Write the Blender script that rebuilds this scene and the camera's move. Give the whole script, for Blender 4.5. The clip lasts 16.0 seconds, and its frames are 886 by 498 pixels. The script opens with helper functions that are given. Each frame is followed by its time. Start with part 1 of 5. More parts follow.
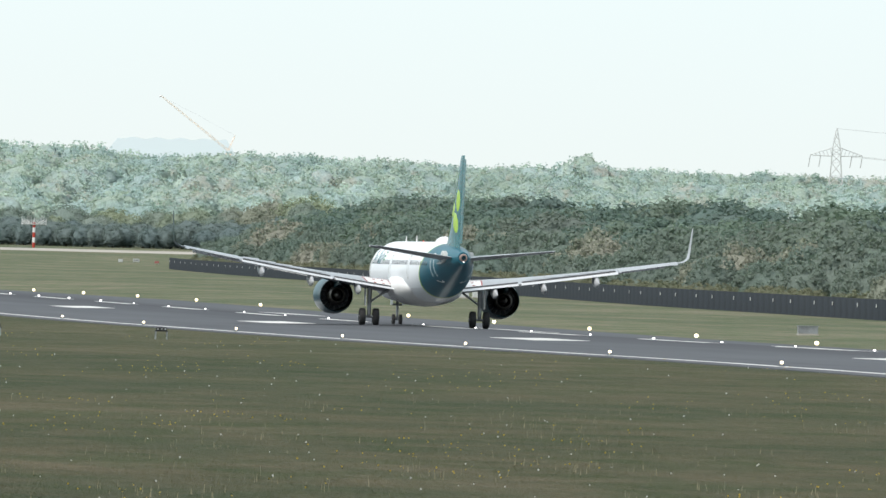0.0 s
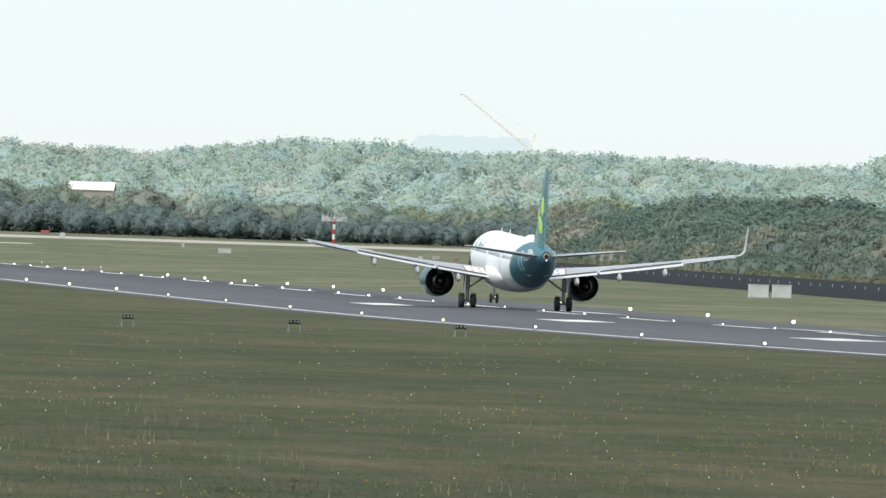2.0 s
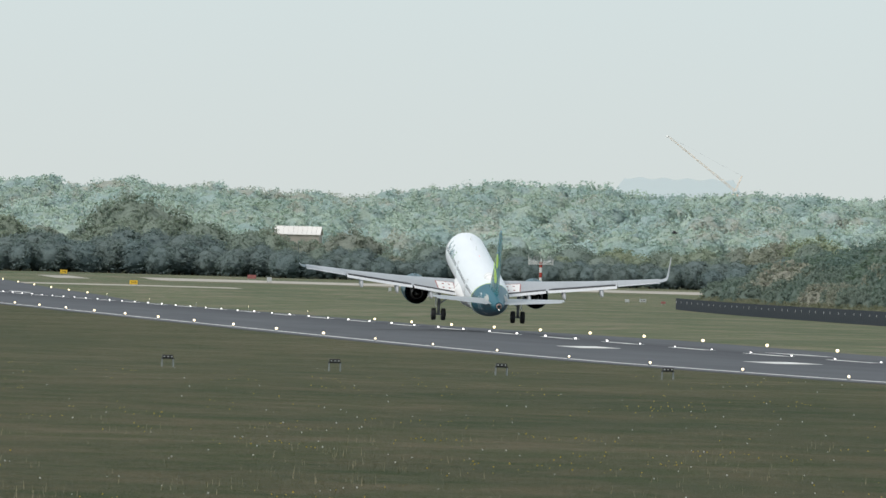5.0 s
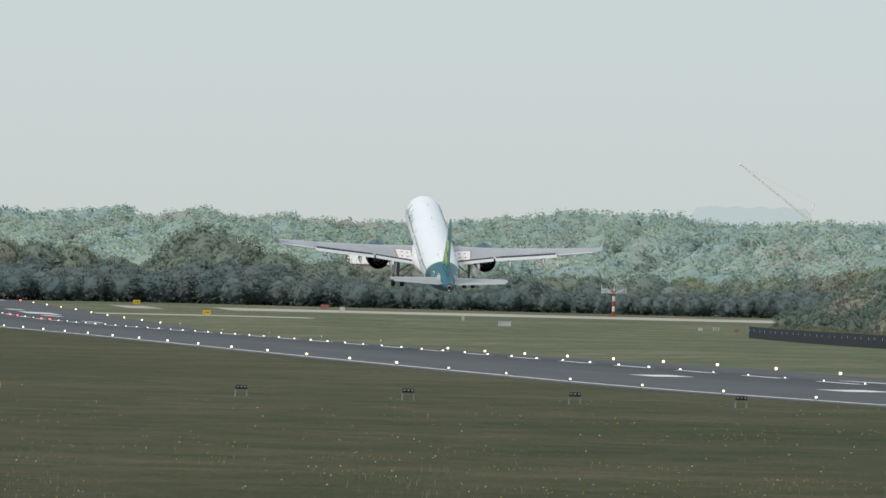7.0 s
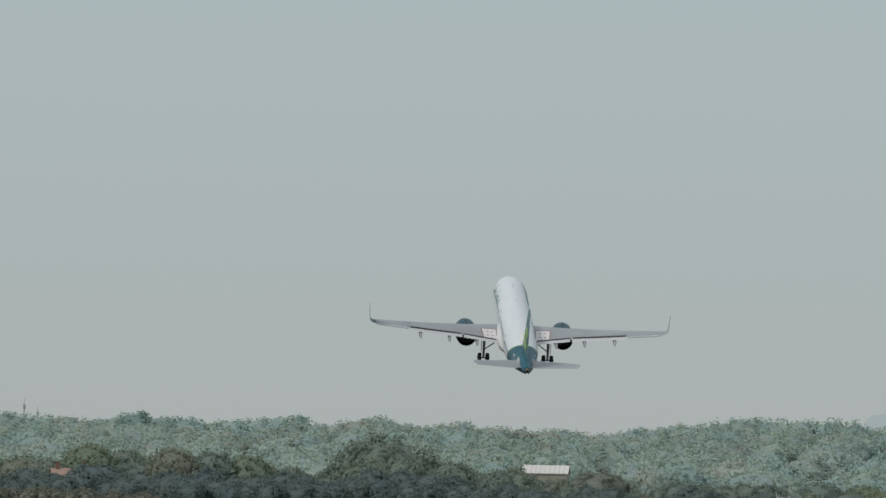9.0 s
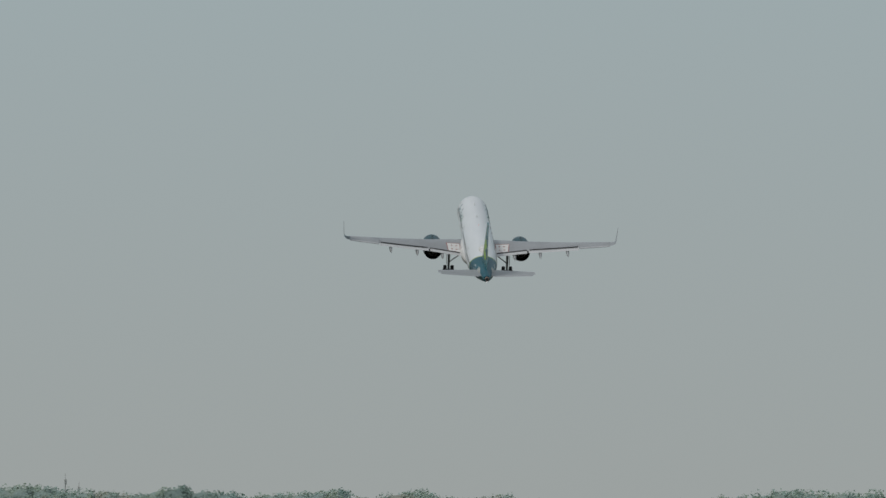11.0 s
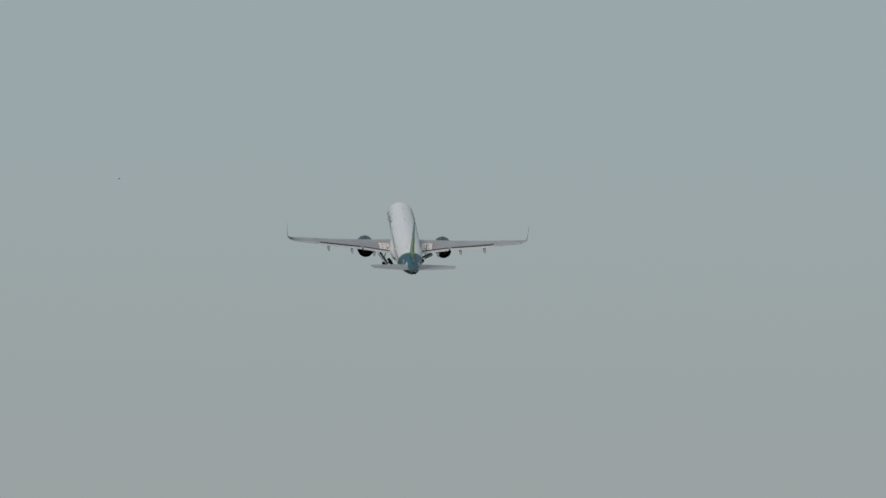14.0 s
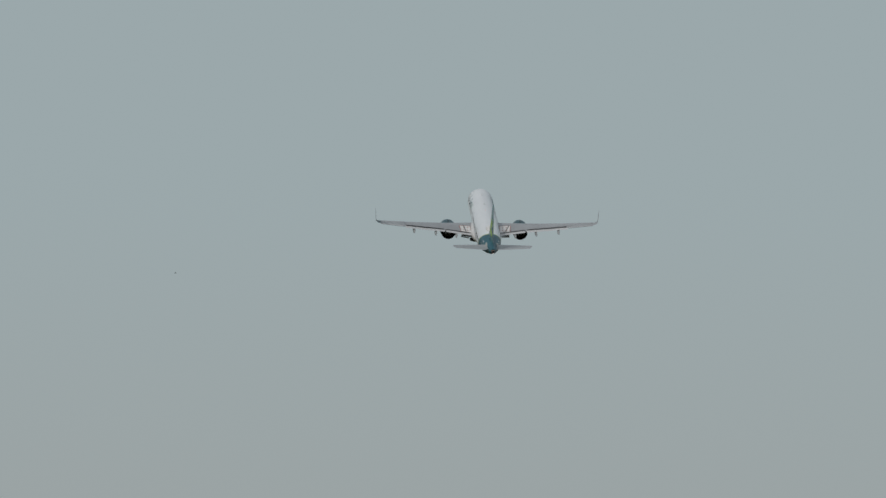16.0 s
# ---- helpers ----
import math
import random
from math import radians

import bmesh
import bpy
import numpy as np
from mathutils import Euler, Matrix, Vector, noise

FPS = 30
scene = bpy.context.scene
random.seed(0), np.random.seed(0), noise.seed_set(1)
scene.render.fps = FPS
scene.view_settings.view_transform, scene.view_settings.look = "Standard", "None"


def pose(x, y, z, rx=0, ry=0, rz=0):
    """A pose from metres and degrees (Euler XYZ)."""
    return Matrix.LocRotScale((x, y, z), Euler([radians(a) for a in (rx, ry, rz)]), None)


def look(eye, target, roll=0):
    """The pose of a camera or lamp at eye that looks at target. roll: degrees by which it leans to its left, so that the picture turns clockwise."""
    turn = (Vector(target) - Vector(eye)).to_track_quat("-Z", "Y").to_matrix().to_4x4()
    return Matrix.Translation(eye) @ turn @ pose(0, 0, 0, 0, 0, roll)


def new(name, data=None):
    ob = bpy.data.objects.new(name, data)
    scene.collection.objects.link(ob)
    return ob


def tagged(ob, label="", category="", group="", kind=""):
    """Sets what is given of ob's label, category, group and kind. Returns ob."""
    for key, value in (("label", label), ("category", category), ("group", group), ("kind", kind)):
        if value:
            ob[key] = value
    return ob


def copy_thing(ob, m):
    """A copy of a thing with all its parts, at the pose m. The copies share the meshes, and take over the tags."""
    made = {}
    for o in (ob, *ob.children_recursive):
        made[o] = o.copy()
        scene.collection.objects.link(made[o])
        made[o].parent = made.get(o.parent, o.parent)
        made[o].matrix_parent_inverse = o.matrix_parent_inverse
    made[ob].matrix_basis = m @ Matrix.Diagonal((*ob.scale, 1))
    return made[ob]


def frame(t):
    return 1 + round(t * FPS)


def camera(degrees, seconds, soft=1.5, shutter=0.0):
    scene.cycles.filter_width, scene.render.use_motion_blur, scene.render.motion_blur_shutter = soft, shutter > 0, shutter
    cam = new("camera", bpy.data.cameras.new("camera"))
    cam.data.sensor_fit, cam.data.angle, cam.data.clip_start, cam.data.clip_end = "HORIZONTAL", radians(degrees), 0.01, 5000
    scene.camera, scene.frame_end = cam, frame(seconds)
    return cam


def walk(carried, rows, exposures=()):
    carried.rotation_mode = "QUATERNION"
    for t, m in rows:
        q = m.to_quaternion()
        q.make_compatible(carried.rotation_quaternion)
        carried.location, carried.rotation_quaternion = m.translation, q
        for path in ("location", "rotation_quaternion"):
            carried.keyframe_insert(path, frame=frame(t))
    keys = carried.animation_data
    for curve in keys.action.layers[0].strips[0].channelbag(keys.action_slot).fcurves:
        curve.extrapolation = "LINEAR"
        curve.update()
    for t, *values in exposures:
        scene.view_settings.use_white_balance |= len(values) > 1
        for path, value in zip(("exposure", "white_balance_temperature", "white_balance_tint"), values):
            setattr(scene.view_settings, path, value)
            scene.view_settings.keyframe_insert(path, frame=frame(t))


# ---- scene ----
cam = camera(3.592, 16.0, soft=1.5)
EYE = (0.0, 0.0, 7.02)


def aim(yaw, pitch, roll):
    """Camera pose: yaw in degrees to the right of the runway's direction, pitch up."""
    a, e = radians(yaw), radians(pitch)
    way = Vector((math.sin(a) * math.cos(e), math.cos(a) * math.cos(e), math.sin(e)))
    return look(EYE, Vector(EYE) + way * 100, roll)


VIEW = [
    (0, 6.6350, -0.0832, 1.399),
    (0.5, 6.2102, -0.0668, 1.371),
    (1, 5.9723, -0.1056, 1.457),
    (1.5, 5.7045, -0.1006, 1.634),
    (2, 5.4197, -0.1225, 1.818),
    (2.5, 5.1891, -0.1404, 1.726),
    (3, 5.0208, -0.1226, 1.571),
    (3.5, 4.8758, -0.0884, 1.600),
    (4, 4.7234, -0.0326, 1.548),
    (4.5, 4.8521, 0.0021, 1.611),
    (4.7, 4.7144, 0.0147, 1.629),
    (7, 4.2783, 0.1394, 1.348),
    (7.5, 4.1213, 0.2130, 1.428),
    (8, 3.9796, 0.3169, 1.210),
    (8.5, 3.9000, 0.4233, 1.130),
    (9, 3.5534, 0.9738, 1.124),
    (9.5, 3.6465, 0.8848, 1.170),
    (10, 3.5977, 1.1030, 0.941),
    (10.2, 3.5453, 1.1266, 0.912),
    (12.5, 3.2223, 1.7377, 0.912),
    (13, 3.1982, 1.8426, 0.912),
    (13.5, 3.2064, 1.9357, 0.912),
    (14, 3.2094, 2.0169, 0.912),
    (14.5, 3.1396, 2.1240, 0.912),
    (15, 3.0837, 2.2178, 0.912),
    (15.5, 2.8080, 2.2927, 0.912),
    (16, 2.6464, 2.3489, 0.912),
]
walk(cam, [(t, aim(y, p, r)) for t, y, p, r in VIEW],
     exposures=[(0, 0.14, 6500, 12), (2, 0.15, 6500, 12), (3.5, 0.08, 6500, 12), (4.7, -0.22, 6500, 12), (7.0, -0.44, 6500, 12), (8, -0.57, 6500, 12), (8.5, -0.72, 6500, 12), (9, -0.98, 6500, 12), (9.5, -1.13, 6500, 12), (10, -1.19, 6500, 12), (12.5, -1.32, 6550, 13), (16, -1.3, 6550, 13)])

# ---- light: hazy sun high to the left, pale sky ----
SUN_AZ, SUN_EL = -125.0, 44.0
world = bpy.data.worlds.new("sky")
scene.world = world
world.use_nodes = True
wn = world.node_tree.nodes
sky = wn.new("ShaderNodeTexSky")
sky.sky_type, sky.sun_disc = "NISHITA", False
sky.sun_elevation, sky.sun_rotation = radians(SUN_EL), radians(SUN_AZ)
sky.air_density, sky.dust_density, sky.ozone_density = 1.0, 4.0, 2.0
# milky haze over the clear sky: warmer at the horizon, cooler above
wl = world.node_tree.links
way = wn.new("ShaderNodeTexCoord")
axis = wn.new("ShaderNodeSeparateXYZ")
wl.new(way.outputs["Generated"], axis.inputs[0])
haze = wn.new("ShaderNodeValToRGB")
for el, (p, c) in zip((haze.color_ramp.elements[0], haze.color_ramp.elements[1], haze.color_ramp.elements.new(0.04), haze.color_ramp.elements.new(0.3)),
                      ((0.0, (7.9, 8.6, 8.3)), (1.0, (4.6, 6.2, 7.4)), (0.045, (7.8, 9.6, 9.9)), (0.4, (7.0, 8.6, 9.3)))):
    el.position, el.color = p, (*[v / 10 for v in c], 1)
wl.new(axis.outputs[2], haze.inputs[0])
lift = wn.new("ShaderNodeMix")
lift.data_type, lift.blend_type = "RGBA", "MULTIPLY"
lift.inputs[0].default_value = 1.0
lift.inputs[7].default_value = (10, 10, 10, 1)
wl.new(haze.outputs[0], lift.inputs[6])
veil = wn.new("ShaderNodeMix")
veil.data_type = "RGBA"
veil.inputs[0].default_value = 0.9
wl.new(sky.outputs[0], veil.inputs[6])
wl.new(lift.outputs[2], veil.inputs[7])
wl.new(veil.outputs[2], wn["Background"].inputs["Color"])
wn["Background"].inputs["Strength"].default_value = 0.11
sun = new("sun", bpy.data.lights.new("sun", "SUN"))
sun.data.energy, sun.data.angle, sun.data.color = 2.5, radians(15.0), (1.0, 0.95, 0.87)
a_, e_ = radians(SUN_AZ), radians(SUN_EL)
sun.matrix_world = look((math.sin(a_) * math.cos(e_) * 300, math.cos(a_) * math.cos(e_) * 300, math.sin(e_) * 300), (0, 0, 0))


# ---- materials ----
class Mat:
    """A small builder of node materials."""

    def __init__(self, name, colour=(0.5, 0.5, 0.5), rough=0.6, metal=0.0, spec=0.5):
        self.m = bpy.data.materials.new(name)
        self.m.use_nodes = True
        self.n, self.l = self.m.node_tree.nodes, self.m.node_tree.links
        self.b = self.n["Principled BSDF"]
        self.b.inputs["Base Color"].default_value = (*colour, 1)
        self.b.inputs["Roughness"].default_value = rough
        self.b.inputs["Metallic"].default_value = metal
        self.b.inputs["Specular IOR Level"].default_value = spec

    def node(self, kind, **values):
        nd = self.n.new(kind)
        for k, v in values.items():
            nd.inputs[k.replace("_", " ")].default_value = v
        return nd

    def coords(self, space="Object", scale=(1, 1, 1)):
        c = self.n.new("ShaderNodeTexCoord")
        mp = self.n.new("ShaderNodeMapping")
        mp.inputs["Scale"].default_value = scale
        self.l.new(c.outputs[space], mp.inputs[0])
        return mp.outputs[0]

    def noise(self, scale, detail=4.0, rough=0.55, stretch=(1, 1, 1), space="Object"):
        nd = self.node("ShaderNodeTexNoise", Scale=scale, Detail=detail, Roughness=rough)
        self.l.new(self.coords(space, stretch), nd.inputs["Vector"])
        return nd.outputs["Fac"]

    def ramp(self, fac, stops):
        nd = self.n.new("ShaderNodeValToRGB")
        el = nd.color_ramp.elements
        while len(el) < len(stops):
            el.new(0.5)
        for e, (p, c) in zip(el, stops):
            e.position, e.color = p, (*c, 1)
        self.l.new(fac, nd.inputs[0])
        return nd.outputs[0]

    def mix(self, fac, a, b, blend="MIX"):
        nd = self.n.new("ShaderNodeMix")
        nd.data_type, nd.blend_type = "RGBA", blend
        for sock, v in ((nd.inputs[0], fac), (nd.inputs[6], a), (nd.inputs[7], b)):
            if isinstance(v, (int, float)):
                sock.default_value = v
            elif isinstance(v, tuple):
                sock.default_value = (*v, 1)
            else:
                self.l.new(v, sock)
        return nd.outputs[2]

    def math(self, op, a, b=0.0, c=0.0):
        nd = self.n.new("ShaderNodeMath")
        nd.operation = op
        for sock, v in zip(nd.inputs, (a, b, c)):
            if isinstance(v, (int, float)):
                sock.default_value = v
            else:
                self.l.new(v, sock)
        return nd.outputs[0]

    def colour(self, sock):
        self.l.new(sock, self.b.inputs["Base Color"])
        return self

    def bump(self, fac, strength=0.3, dist=0.02):
        nd = self.node("ShaderNodeBump", Strength=strength, Distance=dist)
        self.l.new(fac, nd.inputs["Height"])
        self.l.new(nd.outputs[0], self.b.inputs["Normal"])
        return self

    def glow(self, colour, strength):
        self.b.inputs["Emission Color"].default_value = (*colour, 1)
        self.b.inputs["Emission Strength"].default_value = strength
        return self


def worn(name, colour, rough=0.5, metal=0.0, scale=6.0, amount=0.25, spec=0.5):
    """Paint, metal or plastic with grime at two scales."""
    m = Mat(name, colour, rough, metal, spec)
    dark = tuple(c * (1 - amount) for c in colour)
    big = m.ramp(m.noise(scale * 0.2, 3), [(0.35, dark), (0.65, colour)])
    fine = m.ramp(m.noise(scale * 4, 5), [(0.3, (1 - amount * 0.5,) * 3), (0.6, (1, 1, 1))])
    m.colour(m.mix(1.0, big, fine, "MULTIPLY"))
    r = m.math("MULTIPLY_ADD", m.noise(scale, 4), 0.25, rough - 0.12)
    m.l.new(r, m.b.inputs["Roughness"])
    return m.m


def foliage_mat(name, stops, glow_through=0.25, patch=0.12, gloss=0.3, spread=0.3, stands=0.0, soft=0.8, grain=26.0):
    """Leaves: tint by clump, by leaf and by place; light passes through. soft: how far shading normals bend to the
    viewing side, which flattens shade.
    """
    m = Mat(name, (0.08, 0.1, 0.04), 0.7, 0, gloss)
    g = m.n.new("ShaderNodeNewGeometry")
    oi = m.n.new("ShaderNodeObjectInfo")
    base = m.ramp(m.noise(stands, 3, 0.6, (1, 0.5, 1)) if stands else oi.outputs["Random"], stops)
    big = m.ramp(m.noise(patch, 2), [(0.3, (0.84, 0.86, 0.82)), (0.7, (1.16, 1.13, 1.14))])
    leaf = m.ramp(g.outputs["Random Per Island"], [(0.0, (1 - spread,) * 3), (1.0, (1 + spread,) * 3)])
    fine = m.ramp(m.noise(grain, 4, 0.75), [(0.36, (0.82, 0.83, 0.82)), (0.64, (1.2, 1.19, 1.19))])
    col = m.mix(1.0, m.mix(1.0, m.mix(1.0, base, big, "MULTIPLY"), leaf, "MULTIPLY"), fine, "MULTIPLY")
    m.colour(col)
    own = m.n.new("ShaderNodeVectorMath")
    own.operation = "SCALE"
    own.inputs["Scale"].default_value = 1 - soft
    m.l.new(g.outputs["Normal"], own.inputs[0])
    # fixed direction towards the viewing side and sun evens out the crowns' shading
    bent_normal = m.n.new("ShaderNodeVectorMath")
    bent_normal.operation = "ADD"
    bent_normal.inputs[1].default_value = (-0.38 * soft, -0.68 * soft, 0.63 * soft)
    m.l.new(own.outputs[0], bent_normal.inputs[0])
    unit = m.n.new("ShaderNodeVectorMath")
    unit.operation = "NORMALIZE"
    m.l.new(bent_normal.outputs[0], unit.inputs[0])
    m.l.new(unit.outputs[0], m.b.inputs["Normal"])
    tr = m.n.new("ShaderNodeBsdfTranslucent")
    m.l.new(m.mix(1.0, col, (1.05, 1.15, 0.85), "MULTIPLY"), tr.inputs["Color"])
    ms = m.n.new("ShaderNodeMixShader")
    ms.inputs[0].default_value = glow_through
    m.l.new(m.b.outputs[0], ms.inputs[1])
    m.l.new(tr.outputs[0], ms.inputs[2])
    m.l.new(ms.outputs[0], m.n["Material Output"].inputs["Surface"])
    return m.m


def grass_mat():
    m = Mat("grass_turf", (0.08, 0.08, 0.04), 0.9, 0, 0.15)
    big = m.ramp(m.noise(0.03, 5, 0.65, (1, 0.45, 1)), [(0.38, (0.051, 0.06, 0.033)), (0.5, (0.066, 0.069, 0.039)), (0.62, (0.085, 0.082, 0.051))])
    mid = m.ramp(m.noise(0.3, 5, 0.65, (1, 0.35, 1)), [(0.37, (0.72, 0.86, 0.62)), (0.5, (1, 1, 0.93)), (0.62, (1.28, 1.12, 1.12))])
    fine = m.ramp(m.noise(5.0, 5, 0.7, (1, 0.12, 1)), [(0.3, (0.75, 0.77, 0.7)), (0.72, (1.25, 1.22, 1.2))])
    turf = m.mix(1.0, m.mix(1.0, big, mid, "MULTIPLY"), fine, "MULTIPLY")
    # short-cut strip beyond the runway, its turf paled and blued to stand in for haze
    sep = m.n.new("ShaderNodeSeparateXYZ")
    m.l.new(m.coords("Object"), sep.inputs[0])
    hazed_strip = m.math("GREATER_THAN", m.math("MULTIPLY_ADD", m.noise(0.4, 3), 2.0, sep.outputs[0]), 134.5)
    m.colour(m.mix(hazed_strip, turf, m.mix(1.0, turf, (1.75, 1.84, 2.2), "MULTIPLY")))
    m.bump(m.noise(4.0, 5, 0.7), 0.9, 0.15)
    return m.m


def asphalt_mat():
    m = Mat("grooved_asphalt", (0.06, 0.06, 0.065), 0.9, 0, 0.12)
    c = m.coords("Object")
    sep = m.n.new("ShaderNodeSeparateXYZ")
    m.l.new(c, sep.inputs[0])
    # rubber laid down in the wheel tracks either side of the centreline
    off = m.math("ABSOLUTE", m.math("SUBTRACT", sep.outputs[0], 110.8))
    track = m.math("SUBTRACT", 1.0, m.math("MINIMUM", m.math("MULTIPLY", off, 0.085), 1.0))
    streak = m.noise(0.5, 4, 0.6, (1, 0.006, 1))
    rub = m.math("MULTIPLY", track, m.math("MULTIPLY_ADD", streak, 0.9, 0.2))
    base = m.ramp(m.noise(0.25, 5, 0.6, (1, 0.05, 1)), [(0.3, (0.078, 0.084, 0.094)), (0.7, (0.102, 0.108, 0.119))])
    m.colour(m.mix(rub, base, (0.045, 0.048, 0.055)))
    m.bump(m.noise(30, 4), 0.3, 0.004)
    return m.m


def livery_mat():
    """White body, teal tail with a lime line at its curved front edge, pale grey belly."""
    m = Mat("airliner_livery", (0.8, 0.8, 0.8), 0.4, 0, 0.4)
    sep = m.n.new("ShaderNodeSeparateXYZ")
    m.l.new(m.coords("Object"), sep.inputs[0])
    y, z = sep.outputs[1], sep.outputs[2]
    dz = m.math("SUBTRACT", z, 1.6)
    edge = m.math("MULTIPLY_ADD", m.math("POWER", m.math("MAXIMUM", dz, 0.0), 1.5), 0.42, 10.6)
    d = m.math("SUBTRACT", m.math("MULTIPLY", y, -1.0), edge)
    teal = m.math("GREATER_THAN", d, 0.0)
    lime = m.math("COMPARE", d, 0.0, 0.13)
    belly = m.math("LESS_THAN", m.math("MULTIPLY_ADD", y, 0.012, z), 2.55)
    dirt = m.ramp(m.noise(1.2, 5, 0.6, (1, 0.15, 1)), [(0.3, (0.94, 0.945, 0.95)), (0.65, (1, 1, 1))])
    tealc = m.ramp(m.noise(0.35, 3), [(0.3, (0.004, 0.085, 0.125)), (0.7, (0.006, 0.115, 0.16))])
    col = m.mix(belly, (0.76, 0.8, 0.83), (0.62, 0.64, 0.66))
    col = m.mix(teal, col, tealc)
    col = m.mix(lime, col, (0.3, 0.46, 0.06))
    m.colour(m.mix(1.0, col, dirt, "MULTIPLY"))
    m.b.inputs["Coat Weight"].default_value = 0.05
    m.b.inputs["Coat Roughness"].default_value = 0.14
    return m.m


def brick_mat():
    m = Mat("red_brick", (0.3, 0.1, 0.06), 0.85)
    br = m.n.new("ShaderNodeTexBrick")
    for k, v in (("Scale", 4.0), ("Color1", (0.26, 0.13, 0.1, 1)), ("Color2", (0.2, 0.105, 0.08, 1)), ("Mortar", (0.35, 0.3, 0.26, 1))):
        br.inputs[k].default_value = v
    m.l.new(m.coords(), br.inputs["Vector"])
    m.colour(br.outputs[0])
    return m.m


def blade_mat():
    """Grass blades: olive, straw and brown drifts across the meadow."""
    m = Mat("meadow_grass_blades", (0.12, 0.12, 0.05), 0.7, 0, 0.15)
    g = m.n.new("ShaderNodeNewGeometry")
    drift = m.ramp(m.noise(0.03, 5, 0.65, (1, 0.45, 1)), [(0.38, (0.051, 0.06, 0.033)), (0.5, (0.066, 0.069, 0.039)), (0.62, (0.085, 0.082, 0.051))])
    mid = m.ramp(m.noise(0.3, 5, 0.65, (1, 0.35, 1)), [(0.37, (0.72, 0.86, 0.62)), (0.5, (1, 1, 0.93)), (0.62, (1.28, 1.12, 1.12))])
    leaf = m.ramp(g.outputs["Random Per Island"], [(0.0, (0.95, 1.0, 0.92)), (0.85, (1.25, 1.25, 1.15)), (1.0, (1.75, 1.65, 1.45))])
    col = m.mix(1.0, m.mix(1.0, drift, mid, "MULTIPLY"), leaf, "MULTIPLY")
    m.colour(col)
    tr = m.n.new("ShaderNodeBsdfTranslucent")
    m.l.new(col, tr.inputs["Color"])
    ms = m.n.new("ShaderNodeMixShader")
    ms.inputs[0].default_value = 0.12
    up = m.node("ShaderNodeCombineXYZ", X=0.0, Y=-0.15, Z=1.0)
    for nd in (m.b, tr):
        m.l.new(up.outputs[0], nd.inputs["Normal"])
    m.l.new(m.b.outputs[0], ms.inputs[1])
    m.l.new(tr.outputs[0], ms.inputs[2])
    m.l.new(ms.outputs[0], m.n["Material Output"].inputs["Surface"])
    return m.m


LIVERY = livery_mat()
WING_GREY = worn("wing_grey_paint", (0.37, 0.395, 0.42), 0.35, 0.0, 0.8, 0.18)
WING_EDGE = worn("polished_leading_edge", (0.7, 0.71, 0.72), 0.25, 0.9, 2.0, 0.15)
WHITE = worn("white_gloss_paint", (0.8, 0.8, 0.79), 0.3, 0, 1.0, 0.12)
TEAL = worn("teal_gloss_paint", (0.007, 0.135, 0.16), 0.25, 0, 0.8, 0.2)
LIGHT_TEAL = worn("light_teal_gloss_paint", (0.007, 0.07, 0.095), 0.32, 0, 0.8, 0.2, 0.3)
DARK_TEAL = worn("dark_teal_gloss_paint", (0.004, 0.05, 0.065), 0.3, 0, 0.8, 0.2)
PANE = worn("dimmed_cabin_window", (0.14, 0.15, 0.16), 0.3, 0, 5.0, 0.2)
FLAP = worn("pale_flap_paint", (0.62, 0.64, 0.66), 0.35, 0, 1.0, 0.15)
FAIRING = worn("grey_white_fairing_paint", (0.5, 0.52, 0.54), 0.5, 0, 1.0, 0.2, 0.2)
# dark grey that paints the shade in the flap gaps
GAP_SHADE = worn("flap_gap_shade_grey", (0.09, 0.095, 0.1), 0.7, 0, 3.0, 0.3)
LIME = worn("lime_green_paint", (0.38, 0.6, 0.06), 0.35, 0, 2.0, 0.15)
GREEN = worn("leaf_green_paint", (0.03, 0.25, 0.06), 0.35, 0, 2.0, 0.15)
DARK_METAL = worn("heat_stained_metal", (0.10, 0.095, 0.09), 0.4, 0.8, 3.0, 0.4)
BLACK_DUCT = worn("dark_duct_lining", (0.035, 0.04, 0.045), 0.5, 0.3, 3.0, 0.4)
HOT_METAL = worn("heat_tinted_exhaust_metal", (0.42, 0.3, 0.26), 0.45, 0.6, 3.0, 0.3)
TITAN = worn("titanium_plug", (0.22, 0.2, 0.18), 0.38, 0.9, 3.0, 0.3)
STRUT = worn("gear_steel_grey", (0.33, 0.34, 0.35), 0.4, 0.5, 6.0, 0.35)
RUBBER = worn("black_tyre_rubber", (0.022, 0.022, 0.023), 0.8, 0, 8.0, 0.3)
WINDOW = worn("cabin_window_glass", (0.02, 0.025, 0.03), 0.12, 0, 5.0, 0.2)
RED_PAINT = worn("red_paint", (0.5, 0.05, 0.03), 0.5, 0, 4.0, 0.25)
FADED_RED = worn("faded_red_marking", (0.38, 0.13, 0.12), 0.6, 0, 4.0, 0.25)
# crane orange is paled to stand in for the haze before it
ORANGE = worn("haze_paled_crane_paint", (0.93, 0.76, 0.6), 0.5, 0, 1.0, 0.1)
YELLOW = worn("yellow_sign_face", (0.8, 0.5, 0.03), 0.5, 0, 4.0, 0.2)
LIME_POST = worn("fluorescent_yellow_plastic", (0.6, 0.65, 0.03), 0.5, 0, 6.0, 0.2)
BLACK = worn("black_enamel", (0.015, 0.015, 0.017), 0.5, 0, 6.0, 0.3)
GALV = worn("galvanised_steel", (0.38, 0.4, 0.41), 0.45, 0.7, 3.0, 0.3)
# haze put into the steel colour of pylon, masts and two far housings
PALE_STEEL = worn("haze_paled_steel", (0.6, 0.62, 0.61), 0.6, 0.0, 3.0, 0.2)
